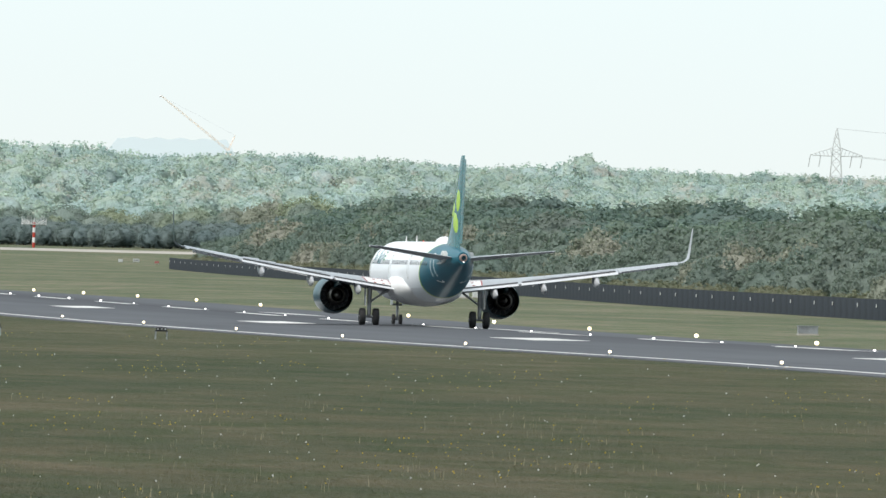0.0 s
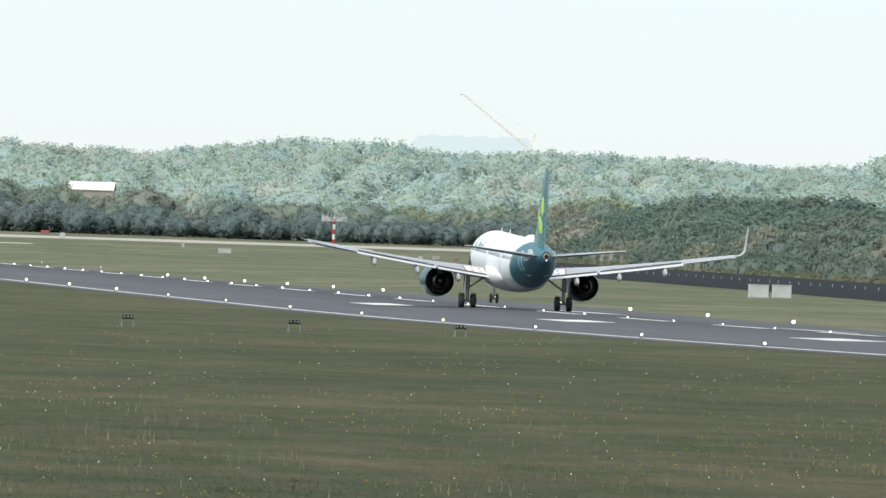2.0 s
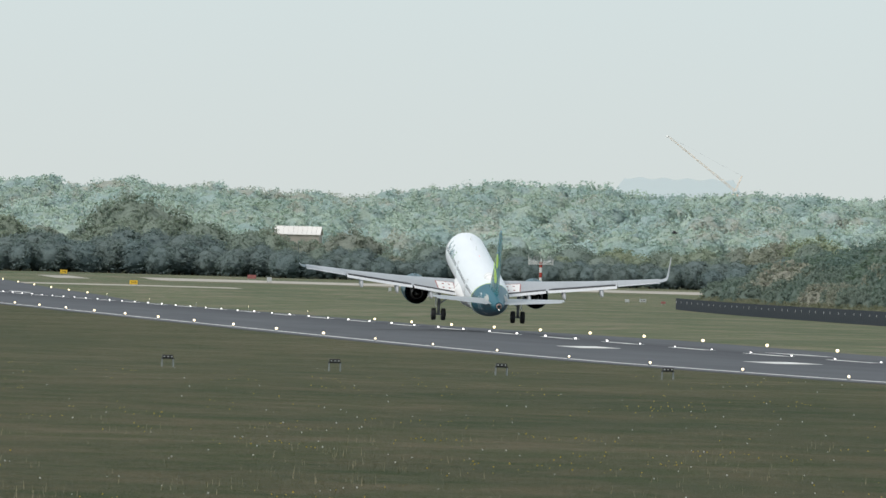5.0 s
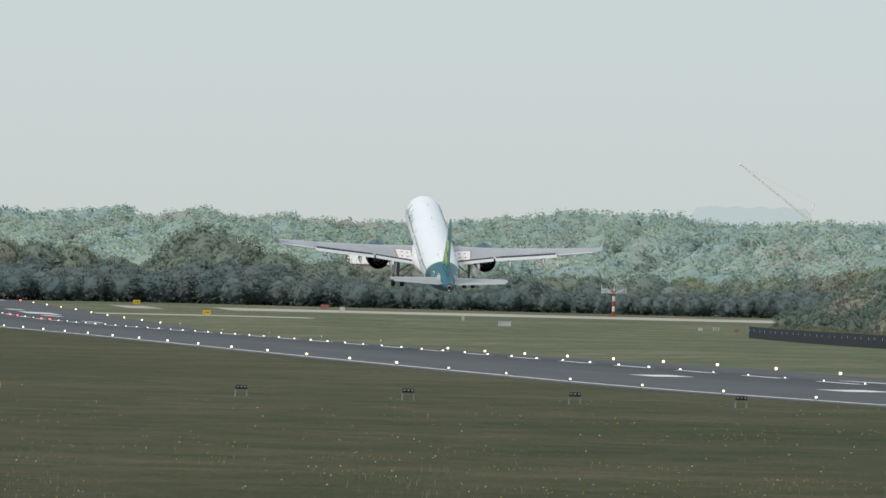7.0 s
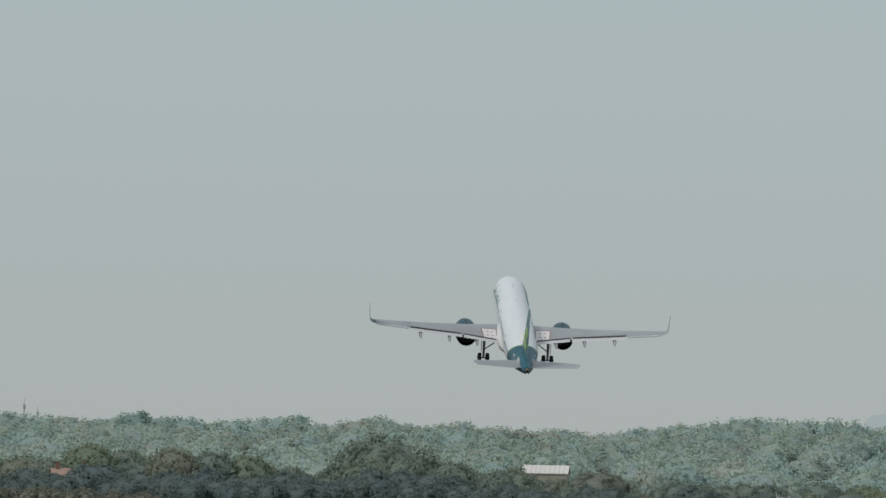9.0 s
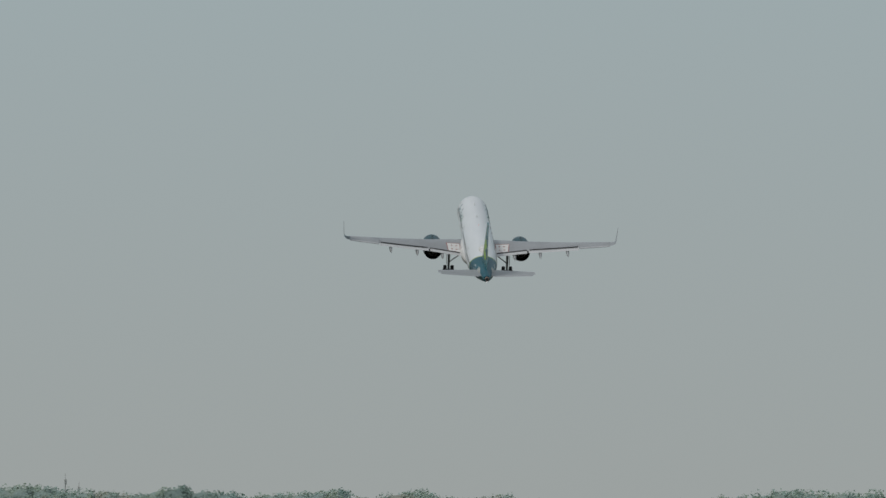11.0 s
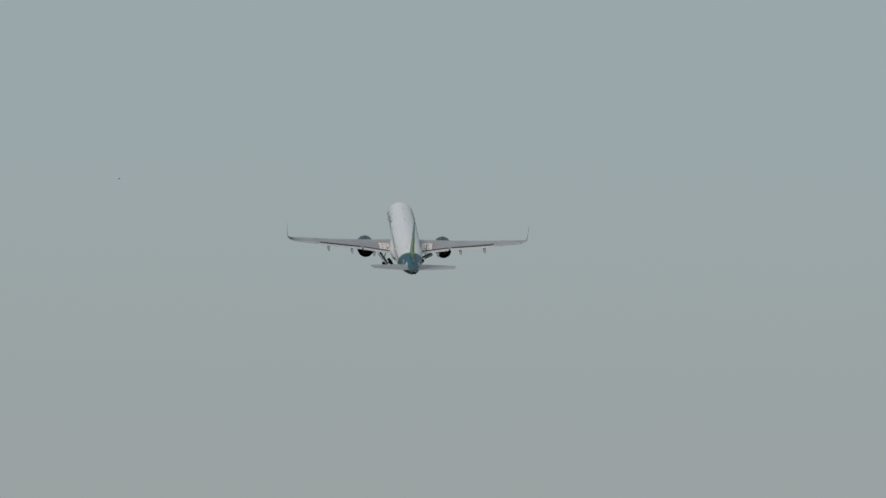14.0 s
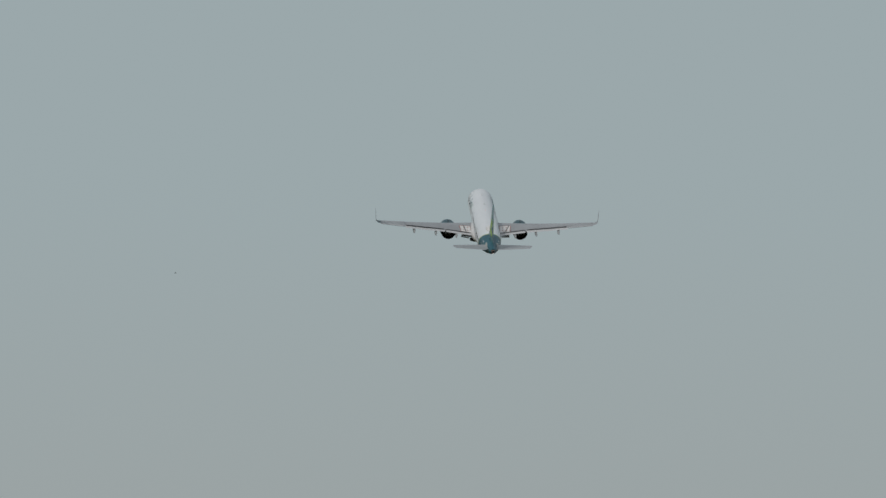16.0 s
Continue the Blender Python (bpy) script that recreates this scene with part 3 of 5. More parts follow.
while fy < 2417:
    x0, x1 = fence_x(fy), fence_x(fy + 4.6)
    a = math.atan2(x0 - x1, 4.6)
    if board_me is None:
        bm = bmesh.new()
        edge = [(-0.05 if (k // 2) % 2 else 0.0, 0.04 + 4.52 * k / 19) for k in range(20)] + [(0.06, 4.56), (0.06, 0.04)]
        loft(bm, [[(px, py, 0.0) for px, py in edge], [(px, py, 2.0) for px, py in edge]])
        first_board = part("fence_panel", bm, FENCE, fence)
        board_me = first_board.data
        ob = first_board
    else:
        ob = new("fence_panel", board_me)
        ob.parent = fence
    ob.matrix_basis = Matrix.Translation((x0, fy, land(x0, fy) - 0.02)) @ Matrix.Rotation(a, 4, "Z")
    n_board += 1
    if n_board % 7 in (0, 4):
        bm = bmesh.new()
        box(bm, -0.1, 2.3, 1.35, 0.03, 0.42, 0.34, Matrix.Translation((x0, fy, land(x0, fy))) @ Matrix.Rotation(a, 4, "Z"))
        part("sign_plate", bm, CABINET, fence, "small white sign plate")
    fy += 4.6


# ---- the airliner: x to its right, y ahead, z up, origin on the ground between the main wheels ----
def body_ring(y, n=40):
    """Section of the fuselage at y."""
    zc, w, h = 3.75, 1.975, 2.07
    if y > 16.4:
        t = min(1.0, (y - 16.4) / 5.55)
        k = math.sqrt(max(0.0, 1 - t ** 2.2))
        w, h = 1.975 * max(k, 0.04), 2.07 * max(k ** 1.08, 0.04)
        zc = 3.75 - 0.65 * t ** 2.4
    elif y < -7.5:
        t = min(1.0, (-7.5 - y) / 15.1)
        top = 5.82 - 0.72 * t ** 2.4
        low = 1.68 + 2.75 * t ** 1.35
        zc, h = (top + low) / 2, (top - low) / 2
        w = 1.975 * (1 - 0.86 * t ** 1.9)
    return [(w * math.cos(2 * math.pi * i / n), y, zc + h * math.sin(2 * math.pi * i / n)) for i in range(n)]


def half_width(y, z):
    ring = body_ring(y, 8)
    zc = (ring[2][2] + ring[6][2]) / 2
    h = (ring[2][2] - ring[6][2]) / 2
    return ring[0][0] * math.sqrt(max(0.0, 1 - ((z - zc) / h) ** 2))


def foil(x, y_le, y_te, z, thick, n=9, droop=0.0, axis="z"):
    """A wing section from leading to trailing edge at x; for the fin, axis x swaps the upright and the sideways."""
    c = y_le - y_te
    up, dn = [], []
    for i in range(n + 1):
        s = 0.5 - 0.5 * math.cos(math.pi * i / n)
        t = thick * c * (2.97 * math.sqrt(s) - 1.26 * s - 3.52 * s * s + 2.84 * s ** 3 - 1.015 * s ** 4)
        up.append((s, t))
        dn.append((s, -t * 0.8 if axis == "z" else -t))
    pts = up + dn[-2:0:-1]
    out = []
    for s, t in pts:
        y = y_le - s * c
        if axis == "z":
            out.append((x, y, z + t - droop * s * s))
        else:
            out.append((x + t, y, z))
    return out


def wing_at(x):
    """Leading edge, trailing edge and height of the wing at the distance x from the middle."""
    le = 6.0 - 0.535 * (x - 1.9)
    te = -1.0 if x < 6.4 else -1.0 - (x - 6.4) * 0.268
    z = 2.62 + 0.128 * (x - 1.9) + 0.0017 * max(0, x - 1.9) ** 2
    return le, te, z


def airliner():
    e = thing("airliner", "white and teal twin-engined airliner taking off from the runway", "airplane")
    bm = bmesh.new()
    ysb = [21.95, 21.8, 21.5, 21.0, 20.3, 19.3, 18, 16.6, 15.5] + [14 - 1.5 * k for k in range(15)] + [-8.4 - 0.79 * k for k in range(18)] + [-22.2]
    ysb = sorted(set(y for y in ysb if y >= -22.2), reverse=True)
    loft(bm, [body_ring(y) for y in ysb])
    part("fuselage", bm, LIVERY, e, "white fuselage with teal tail end", True)
    # belly fairing
    bm = bmesh.new()
    rings = []
    for y, k in ((7.2, 0.3), (6.0, 0.75), (4, 1), (0, 1.02), (-3, 0.95), (-5, 0.6), (-6.3, 0.25)):
        rings.append([((2.35 * (0.75 + 0.25 * k)) * math.cos(t) * (0.6 + 0.4 * k), y, 2.65 + (1.25 * k) * math.sin(t)) for t in [math.pi + math.pi * 2 * i / 24 for i in range(24)]])
    loft(bm, rings)
    part("belly_fairing", bm, WHITE, e, smooth=True)
    # tail cone exhaust and lamp
    bm = bmesh.new()
    lathe_y(bm, 0, 4.76, [(-22.15, 0.29), (-22.5, 0.25), (-22.52, 0.17), (-22.2, 0.16)], 18)
    part("exhaust_pipe", bm, HOT_METAL, e, smooth=True)
    bm = bmesh.new()
    ball(bm, (0, -22.48, 4.47), 0.04, 8)
    part("tail_lamp", bm, LAMP_TAIL, e)
    bm = bmesh.new()
    ball(bm, (0, 2.0, 5.84), 0.05, 8)
    part("beacon", bm, LAMP_BEACON, e)
    # aerial dome and blade aerials on the roof
    bm = bmesh.new()
    rings = []
    for y, k in ((-8.9, 0.02), (-9.3, 0.6), (-10.0, 0.95), (-11.2, 1), (-12.1, 0.8), (-12.7, 0.3), (-12.9, 0.02)):
        rings.append([(0.62 * k * math.cos(t), y, 5.58 + 0.62 * k * max(0, math.sin(t))) for t in [math.pi * 2 * i / 16 for i in range(16)]])
    loft(bm, rings)
    part("antenna_dome", bm, WHITE, e, smooth=True)
    for y, z in ((13.0, 5.78), (6.5, 5.8)):
        bm = bmesh.new()
        put(bm, [(-0.03, y, z), (0.03, y, z), (0.03, y - 0.5, z), (-0.03, y - 0.5, z), (-0.01, y - 0.35, z + 0.42), (0.01, y - 0.35, z + 0.42), (0.01, y - 0.52, z + 0.42), (-0.01, y - 0.52, z + 0.42)],
            [(0, 1, 2, 3), (4, 5, 6, 7), (0, 1, 5, 4), (1, 2, 6, 5), (2, 3, 7, 6), (3, 0, 4, 7)])
        part("blade_aerial", bm, WHITE, e)
    # cabin windows, doors
    bm = bmesh.new()
    ring = [(0, 0.115 * math.cos(t), 0.165 * math.sin(t)) for t in [2 * math.pi * i / 10 for i in range(10)]]
    loft(bm, [[(-0.02, y, z) for _, y, z in ring], [(0.012, y, z) for _, y, z in ring]])
    me = None
    for k in range(46):
        y = 16.4 - 0.7 * k
        if y < -15:
            break
        if any(abs(y - d) < 0.75 for d in (4.9, -6.4)):
            continue
        for s in (-1, 1):
            if me is None:
                ob = part("cabin_window", bm, PANE, e)
                me = ob.data
            else:
                ob = new("cabin_window", me)
                ob.parent = e
            x = half_width(y, 4.35)
            ob.matrix_basis = Matrix.Translation((s * (x + 0.002), y, 4.35)) @ Matrix.Rotation(-s * 0.29, 4, "Y")
    for y in (17.6, 4.9, -6.4, -16.0):
        for s in (-1, 1):
            bm = bmesh.new()
            hgt, wid = (1.85, 0.85) if abs(y) > 10 else (1.5, 0.75)
            # a thin band round the door that hugs the skin
            loop = []
            for i in range(24):
                t = 2 * math.pi * i / 24
                u, v = math.cos(t), math.sin(t)
                k = 1 / max(abs(u), abs(v)) ** 0.75
                loop.append((u * k, v * k))
            rings = []
            for grow, lift in ((0.0, 0.012), (0.06, 0.012), (0.06, -0.05), (0.0, -0.05)):
                ring = []
                for u, v in loop:
                    yy, zz = y + u * (wid / 2 + grow), 4.05 + v * (hgt / 2 + grow)
                    ring.append((s * (half_width(yy, zz) + lift), yy, zz))
                rings.append(ring)
            loft(bm, rings + rings[:1], caps=False)
            part("door_outline", bm, WHITE if y < -10 else CABINET, e)
    # cockpit glazing
    bm = bmesh.new()
    for s in (-1, 1):
        for k in range(3):
            y = 20.4 - 0.62 * k
            x = half_width(y, 4.15)
            box(bm, s * (x - 0.085), y - 0.1, 4.15, 0.1, 0.5, 0.4)
    part("cockpit_glass", bm, WINDOW, e)
    # lettering block on each side of the forward roof: plain bars
    for s in (-1, 1):
        y = 15.6
        for k, hgt in enumerate((1.3, 0.8, 0.7, 0.0, 1.3, 0.9, 0.8, 1.0, 0.8, 0.7)):
            if hgt:
                bm = bmesh.new()
                for q in range(3):
                    zz = 4.25 + hgt * 0.75 * (q + 0.5) / 3
                    x = half_width(y, zz)
                    t = math.asin(min(1, (zz - 3.75) / 2.07))
                    box(bm, 0, 0, 0, 0.03, 0.13, hgt * 0.75 / 3 * 1.15, Matrix.Translation((s * (x + 0.0), y, zz)) @ Matrix.Rotation(-s * t, 4, "Y"))
                part("lettering_bar", bm, TEAL, e)
            y -= 0.6
        bm = bmesh.new()
        for q in range(3):
            zz = 4.45 + 0.25 * q
            x = half_width(y - 0.1, zz)
            box(bm, s * (x - 0.012), y - 0.1, zz, 0.05, 0.4 - 0.1 * q, 0.25)
        part("leaf_emblem", bm, GREEN, e)
    # pale plates where the tailplane passes into the body
    for s in (-1, 1):
        bm = bmesh.new()
        dia = [(-16.7, 4.75), (-17.5, 5.2), (-18.6, 5.2), (-19.3, 4.8), (-18.4, 4.3), (-17.4, 4.3)]
        out = [(s * (half_width(y, z) + 0.02), y, z) for y, z in dia]
        put(bm, out + [(x - s * 0.1, y, z) for x, y, z in out], [(0, 1, 2, 3, 4, 5), (11, 10, 9, 8, 7, 6)] + [(i, (i + 1) % 6, 6 + (i + 1) % 6, 6 + i) for i in range(6)])
        part("tailplane_plate", bm, CABINET, e, "pale bare plate at the tailplane root")
    # wings
    for s in (-1, 1):
        bm = bmesh.new()
        loft(bm, [foil(s * x, wing_at(x)[0], wing_at(x)[1] + (0.0 if x > 13 else 0.55), wing_at(x)[2], 0.09 - 0.0018 * x, droop=0.12) for x in (1.2, 2.5, 4, 5.2, 6.4, 8, 10, 12, 13, 13.05, 14.5, 16, 16.9)])
        w = part("wing", bm, WING_GREY, e, "pale grey wing", True)
        bm = bmesh.new()
        for xa, xb in ((2.4, 5.0), (6.6, 16.2)):
            rings = []
            for q in range(6):
                x = xa + (xb - xa) * q / 5
                le, te, z = wing_at(x)
                rings.append(foil(s * x, le + 0.28, le - 0.30, z - 0.16, 0.16, 5))
            loft(bm, rings)
        part("slat", bm, WING_EDGE, w, "bare metal leading-edge slats", True)
        for xa, xb in ((2.3, 6.3), (6.5, 12.9)):
            bm = bmesh.new()
            rings = []
            for q in range(5):
                x = xa + (xb - xa) * q / 4
                le, te, z = wing_at(x)
                r = foil(s * x, te + 0.75, te - 0.38, z - 0.10, 0.07, 6)
                rings.append([(px, py, pz - 0.1 * max(0.0, te + 0.6 - py)) for px, py, pz in r])
            loft(bm, rings)
            part("flap", bm, FLAP, w, "slightly lowered flap", True)
        # added dark slabs stand in for the shaded gap ahead of each flap
        for xa, xb in ((2.4, 6.3), (6.6, 12.8)):
            bm = bmesh.new()
            edge = []
            for x in (xa, xb):
                le, te, z = wing_at(x)
                edge.append((s * x, te + 0.62, z - 0.10))
                edge.append((s * x, te + 0.40, z - 0.12))
            put(bm, edge + [(px, py, pz + 0.16) for px, py, pz in edge], [(0, 1, 3, 2), (4, 5, 7, 6), (0, 1, 5, 4), (2, 3, 7, 6), (0, 2, 6, 4), (1, 3, 7, 5)])
            part("flap_gap_shade", bm, GAP_SHADE, w, "dark strip standing in for the shaded gap ahead of the flap")
        bm = bmesh.new()
        loft(bm, [foil(s * x, wing_at(x)[1] + 0.42, wing_at(x)[1] - 0.02, wing_at(x)[2] - 0.06, 0.05, 5) for x in (13.1, 15.0, 16.6)])
        part("aileron", bm, FLAP, w, smooth=True)
        for k in range(5):
            x0 = 6.9 + 1.18 * k
            bm = bmesh.new()
            le, te, z = wing_at(x0 + 0.55)
            box(bm, s * (x0 + 0.55), te + 0.85, z + 0.15, 1.1, 0.6, 0.03, None)
            bmesh.ops.rotate(bm, verts=bm.verts[:], cent=(s * (x0 + 0.55), te + 0.85, z + 0.15), matrix=Matrix.Rotation(0.16, 3, "X") @ Matrix.Rotation(-s * 0.11, 3, "Y"))
            part("spoiler", bm, WING_GREY, w)
        # red-edged walkway panel and dots over the wing root
        bm = bmesh.new()
        pan = [(2.35, 2.6), (4.1, 2.3), (3.9, -0.2), (2.3, -0.6)]

        def top_of(x, y):
            le, te, z = wing_at(x)
            te += 0.55
            q = min(0.98, max(0.02, (le - y) / (le - te)))
            c = le - te
            return z + (0.09 - 0.0018 * x) * c * (2.97 * math.sqrt(q) - 1.26 * q - 3.52 * q * q + 2.84 * q ** 3 - 1.015 * q ** 4) - 0.12 * q * q

        def slab(bm, pts, lift):
            up = [(s * x, y, top_of(x, y) + lift) for x, y in pts]
            put(bm, up + [(x, y, z - 0.05) for x, y, z in up], [(0, 1, 2, 3), (7, 6, 5, 4)] + [(i, (i + 1) % 4, 4 + (i + 1) % 4, 4 + i) for i in range(4)])

        for qx in range(4):
            for qy in range(5):
                def at(u, v):
                    a = [pan[0][k] + (pan[1][k] - pan[0][k]) * u for k in (0, 1)]
                    b = [pan[3][k] + (pan[2][k] - pan[3][k]) * u for k in (0, 1)]
                    return (a[0] + (b[0] - a[0]) * v, a[1] + (b[1] - a[1]) * v)
                slab(bm, [at(qx / 4, qy / 5), at((qx + 1) / 4, qy / 5), at((qx + 1) / 4, (qy + 1) / 5), at(qx / 4, (qy + 1) / 5)], 0.008)
        part("walkway_panel", bm, WHITE, w)
        for (xa, ya), (xb, yb) in ((pan[0], pan[1]), (pan[1], pan[2]), (pan[3], pan[0])):
            for q in range(5):
                xm, ym = xa + (xb - xa) * (q + 0.5) / 5, ya + (yb - ya) * (q + 0.5) / 5
                dx, dy = abs(xb - xa) / 5 + 0.05, abs(yb - ya) / 5 + 0.05
                bm = bmesh.new()
                slab(bm, [(xm - dx / 2, ym + dy / 2), (xm + dx / 2, ym + dy / 2), (xm + dx / 2, ym - dy / 2), (xm - dx / 2, ym - dy / 2)], 0.014)
                part("red_line", bm, FADED_RED, w)
        for xm, ym in ((2.8, 1.7), (3.4, 1.6), (2.8, 0.6), (3.4, 0.5), (3.0, -0.1)):
            bm = bmesh.new()
            slab(bm, [(xm - 0.09, ym + 0.09), (xm + 0.09, ym + 0.09), (xm + 0.09, ym - 0.09), (xm - 0.09, ym - 0.09)], 0.03)
            part("walkway_dot", bm, FADED_RED, w)
        # upturned wing tip
        bm = bmesh.new()
        le, te, z = wing_at(16.9)
        rings = []
        for q in range(9):
            t = q / 8
            a = min(1.0, t * 2.2)
            x = 16.9 + 0.80 * math.sin(a * 1.35) + max(0, t - 0.45) * 0.22
            zz = z + 0.62 * (1 - math.cos(a * 1.35)) + max(0, t - 0.4) * 3.2
            ch = (le - te) * (1 - 0.68 * t)
            y0 = le - 1.55 * t ** 1.2
            tilt = a * 1.42
            r = foil(0, y0, y0 - ch, 0, 0.03, 6)
            rings.append([(s * (x - pz * math.sin(tilt)), py, zz + pz * math.cos(tilt)) for px, py, pz in r])
        loft(bm, rings)
        part("sharklet", bm, DARK_TEAL if s < 0 else WING_GREY, w, "upturned dark teal wing tip" if s < 0 else "upturned pale grey wing tip", True)
        for x in (4.7, 8.0, 11.5):
            le, te, z = wing_at(x)
            bm = bmesh.new()
            lz = z - 0.52
            rings = []
            for y, k in ((te + 2.4, 0.05), (te + 1.7, 0.7), (te + 0.6, 1.0), (te - 0.2, 0.9), (te - 0.9, 0.5), (te - 1.7, 0.03)):
                rings.append([(s * x + 0.2 * k * math.cos(t), y, lz - 0.12 * (te + 0.6 - y) * 0.6 + 0.4 * k * math.sin(t)) for t in [2 * math.pi * i / 12 for i in range(12)]])
            loft(bm, rings)
            part("flap_track_fairing", bm, FAIRING, w, smooth=True)
        # engine
        X, Z = s * 5.75, 2.02
        bm = bmesh.new()
        lathe_y(bm, X, Z, [(8.25, 1.0), (8.45, 1.07), (8.4, 1.16), (8.0, 1.27), (7.0, 1.36), (5.8, 1.36), (4.6, 1.30), (3.5, 1.2), (3.48, 1.16), (4.3, 1.14), (5.6, 1.1), (7.4, 1.0), (8.25, 1.0)], 36)
        eng = part("engine_nacelle", bm, LIGHT_TEAL, e, "light teal engine cowling", True)
        bm = bmesh.new()
        lathe_y(bm, X, Z, [(8.2, 0.985), (8.47, 1.06), (8.42, 1.165), (8.05, 1.268)], 36)
        part("intake_lip", bm, WING_EDGE, eng, "polished metal intake lip", True)
        bm = bmesh.new()
        lathe_y(bm, X, Z, [(3.52, 1.155), (4.4, 1.12), (5.2, 1.05), (5.2, 0.62), (4.2, 0.66), (3.2, 0.6), (2.75, 0.52), (2.74, 0.47), (3.4, 0.46)], 32)
        part("fan_duct", bm, BLACK_DUCT, eng, "dark fan duct and core cowl", True)
        bm = bmesh.new()
        lathe_y(bm, X, Z, [(3.6, 0.7), (3.2, 0.63), (2.75, 0.535), (2.7, 0.50), (2.72, 0.47), (3.3, 0.46)], 32)
        part("core_nozzle", bm, TITAN, eng, "bare metal core nozzle", True)
        bm = bmesh.new()
        lathe_y(bm, X, Z, [(3.4, 0.3), (2.9, 0.27), (2.4, 0.16), (2.05, 0.03)], 20)
        part("exhaust_plug", bm, TITAN, eng, smooth=True)
        for k in range(16):
            t = 2 * math.pi * k / 16
            bm = bmesh.new()
            mt = Matrix.Translation((X, 4.75, Z)) @ Matrix.Rotation(t, 4, "Y")
            box(bm, 0.87, 0, 0, 0.5, 0.3, 0.025, mt)
            part("guide_vane", bm, DARK_METAL, eng)
        bm = bmesh.new()
        tube(bm, (X, 7.4, Z), (X, 7.35, Z), 0.98, 0.98, 32)
        part("fan_disc", bm, BLACK_DUCT, eng)
        bm = bmesh.new()
        put(bm, [(X - 0.2, 7.0, Z + 1.25), (X + 0.2, 7.0, Z + 1.25), (X + 0.22, 3.0, Z + 0.55), (X - 0.22, 3.0, Z + 0.55), (X - 0.1, 1.2, Z + 0.75), (X + 0.1, 1.2, Z + 0.75),
                 (X - 0.1, 6.6, Z + 1.5), (X + 0.1, 6.6, Z + 1.5), (X + 0.2, 3.4, Z + 1.15), (X - 0.2, 3.4, Z + 1.15), (X - 0.08, 1.2, Z + 1.1), (X + 0.08, 1.2, Z + 1.1)],
            [(0, 1, 2, 3), (3, 2, 5, 4), (6, 7, 8, 9), (9, 8, 11, 10), (0, 1, 7, 6), (1, 2, 8, 7), (2, 5, 11, 8), (5, 4, 10, 11), (4, 3, 9, 10), (3, 0, 6, 9)])
        part("pylon", bm, DARK_TEAL, eng)
        eng.matrix_basis = Matrix.Translation((X * 0.05, 0.0, Z * 0.05 - 0.06)) @ Matrix.Diagonal((0.95, 0.88, 0.95, 1))
        # tailplane
        bm = bmesh.new()
        loft(bm, [foil(s * x, -17.0 - 0.62 * (x - 0.4), -20.9 - 0.20 * (x - 0.4), 4.72 + 0.105 * (x - 0.4), 0.05, 8) for x in (0.4, 2, 4, 6.0, 6.2)])
        hs = part("tailplane", bm, WING_GREY, e, "pale grey tailplane", True)
        bm = bmesh.new()
        loft(bm, [foil(s * x, -20.75 - 0.20 * (x - 0.4), -21.35 - 0.27 * (x - 0.4), 4.72 + 0.105 * (x - 0.4), 0.05, 5) for x in (1.0, 3.5, 5.9)])
        part("elevator", bm, WING_GREY, hs, smooth=True)
        bm = bmesh.new()
        x = half_width(-18.6, 4.75)
        rings = [[(s * (x + dx), -18.6 + 1.15 * k * math.cos(t), 4.75 + 0.42 * k * math.sin(t)) for t in [2 * math.pi * i / 20 for i in range(20)]] for dx, k in ((-0.25, 1.0), (0.02, 0.97), (0.05, 0.8))]
        loft(bm, rings)
        part("tailplane_seal", bm, CABINET, e, "pale grey pivot plate", True)
        pivot = Vector((0, -20.2, 4.75))
        hs.matrix_basis = Matrix.Translation(pivot) @ Matrix.Rotation(radians(-2.3), 4, "X") @ Matrix.Translation(-pivot)
    # fin
    bm = bmesh.new()
    loft(bm, [foil(0, le, te, z, 0.06, 9, axis="x") for le, te, z in ((-11.6, -20.0, 5.25), (-14.2, -20.0, 5.75), (-15.4, -20.2, 6.6), (-17.4, -20.65, 9.0), (-19.35, -21.15, 11.45), (-19.75, -21.15, 11.62))])
    fin = part("fin", bm, TEAL, e, "teal tail fin", True)
    bm = bmesh.new()
    loft(bm, [foil(0, le, te, z, 0.045, 5, axis="x") for le, te, z in ((-19.9, -21.3, 5.7), (-20.55, -21.75, 9.0), (-21.05, -22.05, 11.35))])
    part("rudder", bm, TEAL, fin, smooth=True)

    def on_fin(y, z):
        le = float(np.interp(z, [5.75, 6.6, 9.0, 11.45], [-14.2, -15.4, -17.4, -19.35]))
        te = float(np.interp(z, [5.75, 6.6, 9.0, 11.45], [-20.0, -20.2, -20.65, -21.15]))
        q = min(0.99, max(0.01, (le - y) / (le - te)))
        return 0.06 * (le - te) * (2.97 * math.sqrt(q) - 1.26 * q - 3.52 * q * q + 2.84 * q ** 3 - 1.015 * q ** 4)

    for s in (-1, 1):
        for cy, cz, ry, rz, rot in ((-18.6, 7.1, 1.1, 0.75, 0.5), (-17.4, 8.0, 0.8, 0.6, -0.3), (-19.3, 8.6, 0.75, 0.9, 0.2)):
            bm = bmesh.new()
            rows = []
            for k in (1.0, 0.66, 0.33, 0.02):
                r = []
                for i in range(20):
                    t = 2 * math.pi * i / 20
                    u, v = ry * k * math.cos(t), rz * k * math.sin(t)
                    y, z = cy + u * math.cos(rot) - v * math.sin(rot), cz + u * math.sin(rot) + v * math.cos(rot)
                    r.append((s * (on_fin(y, z) + (0.015 if k < 1 else -0.02)), y, z))
                rows.append(r)
            loft(bm, rows)
            part("leaf_emblem", bm, LIME, fin, "lime green leaf shape", True)
        bm = bmesh.new()
        rows = []
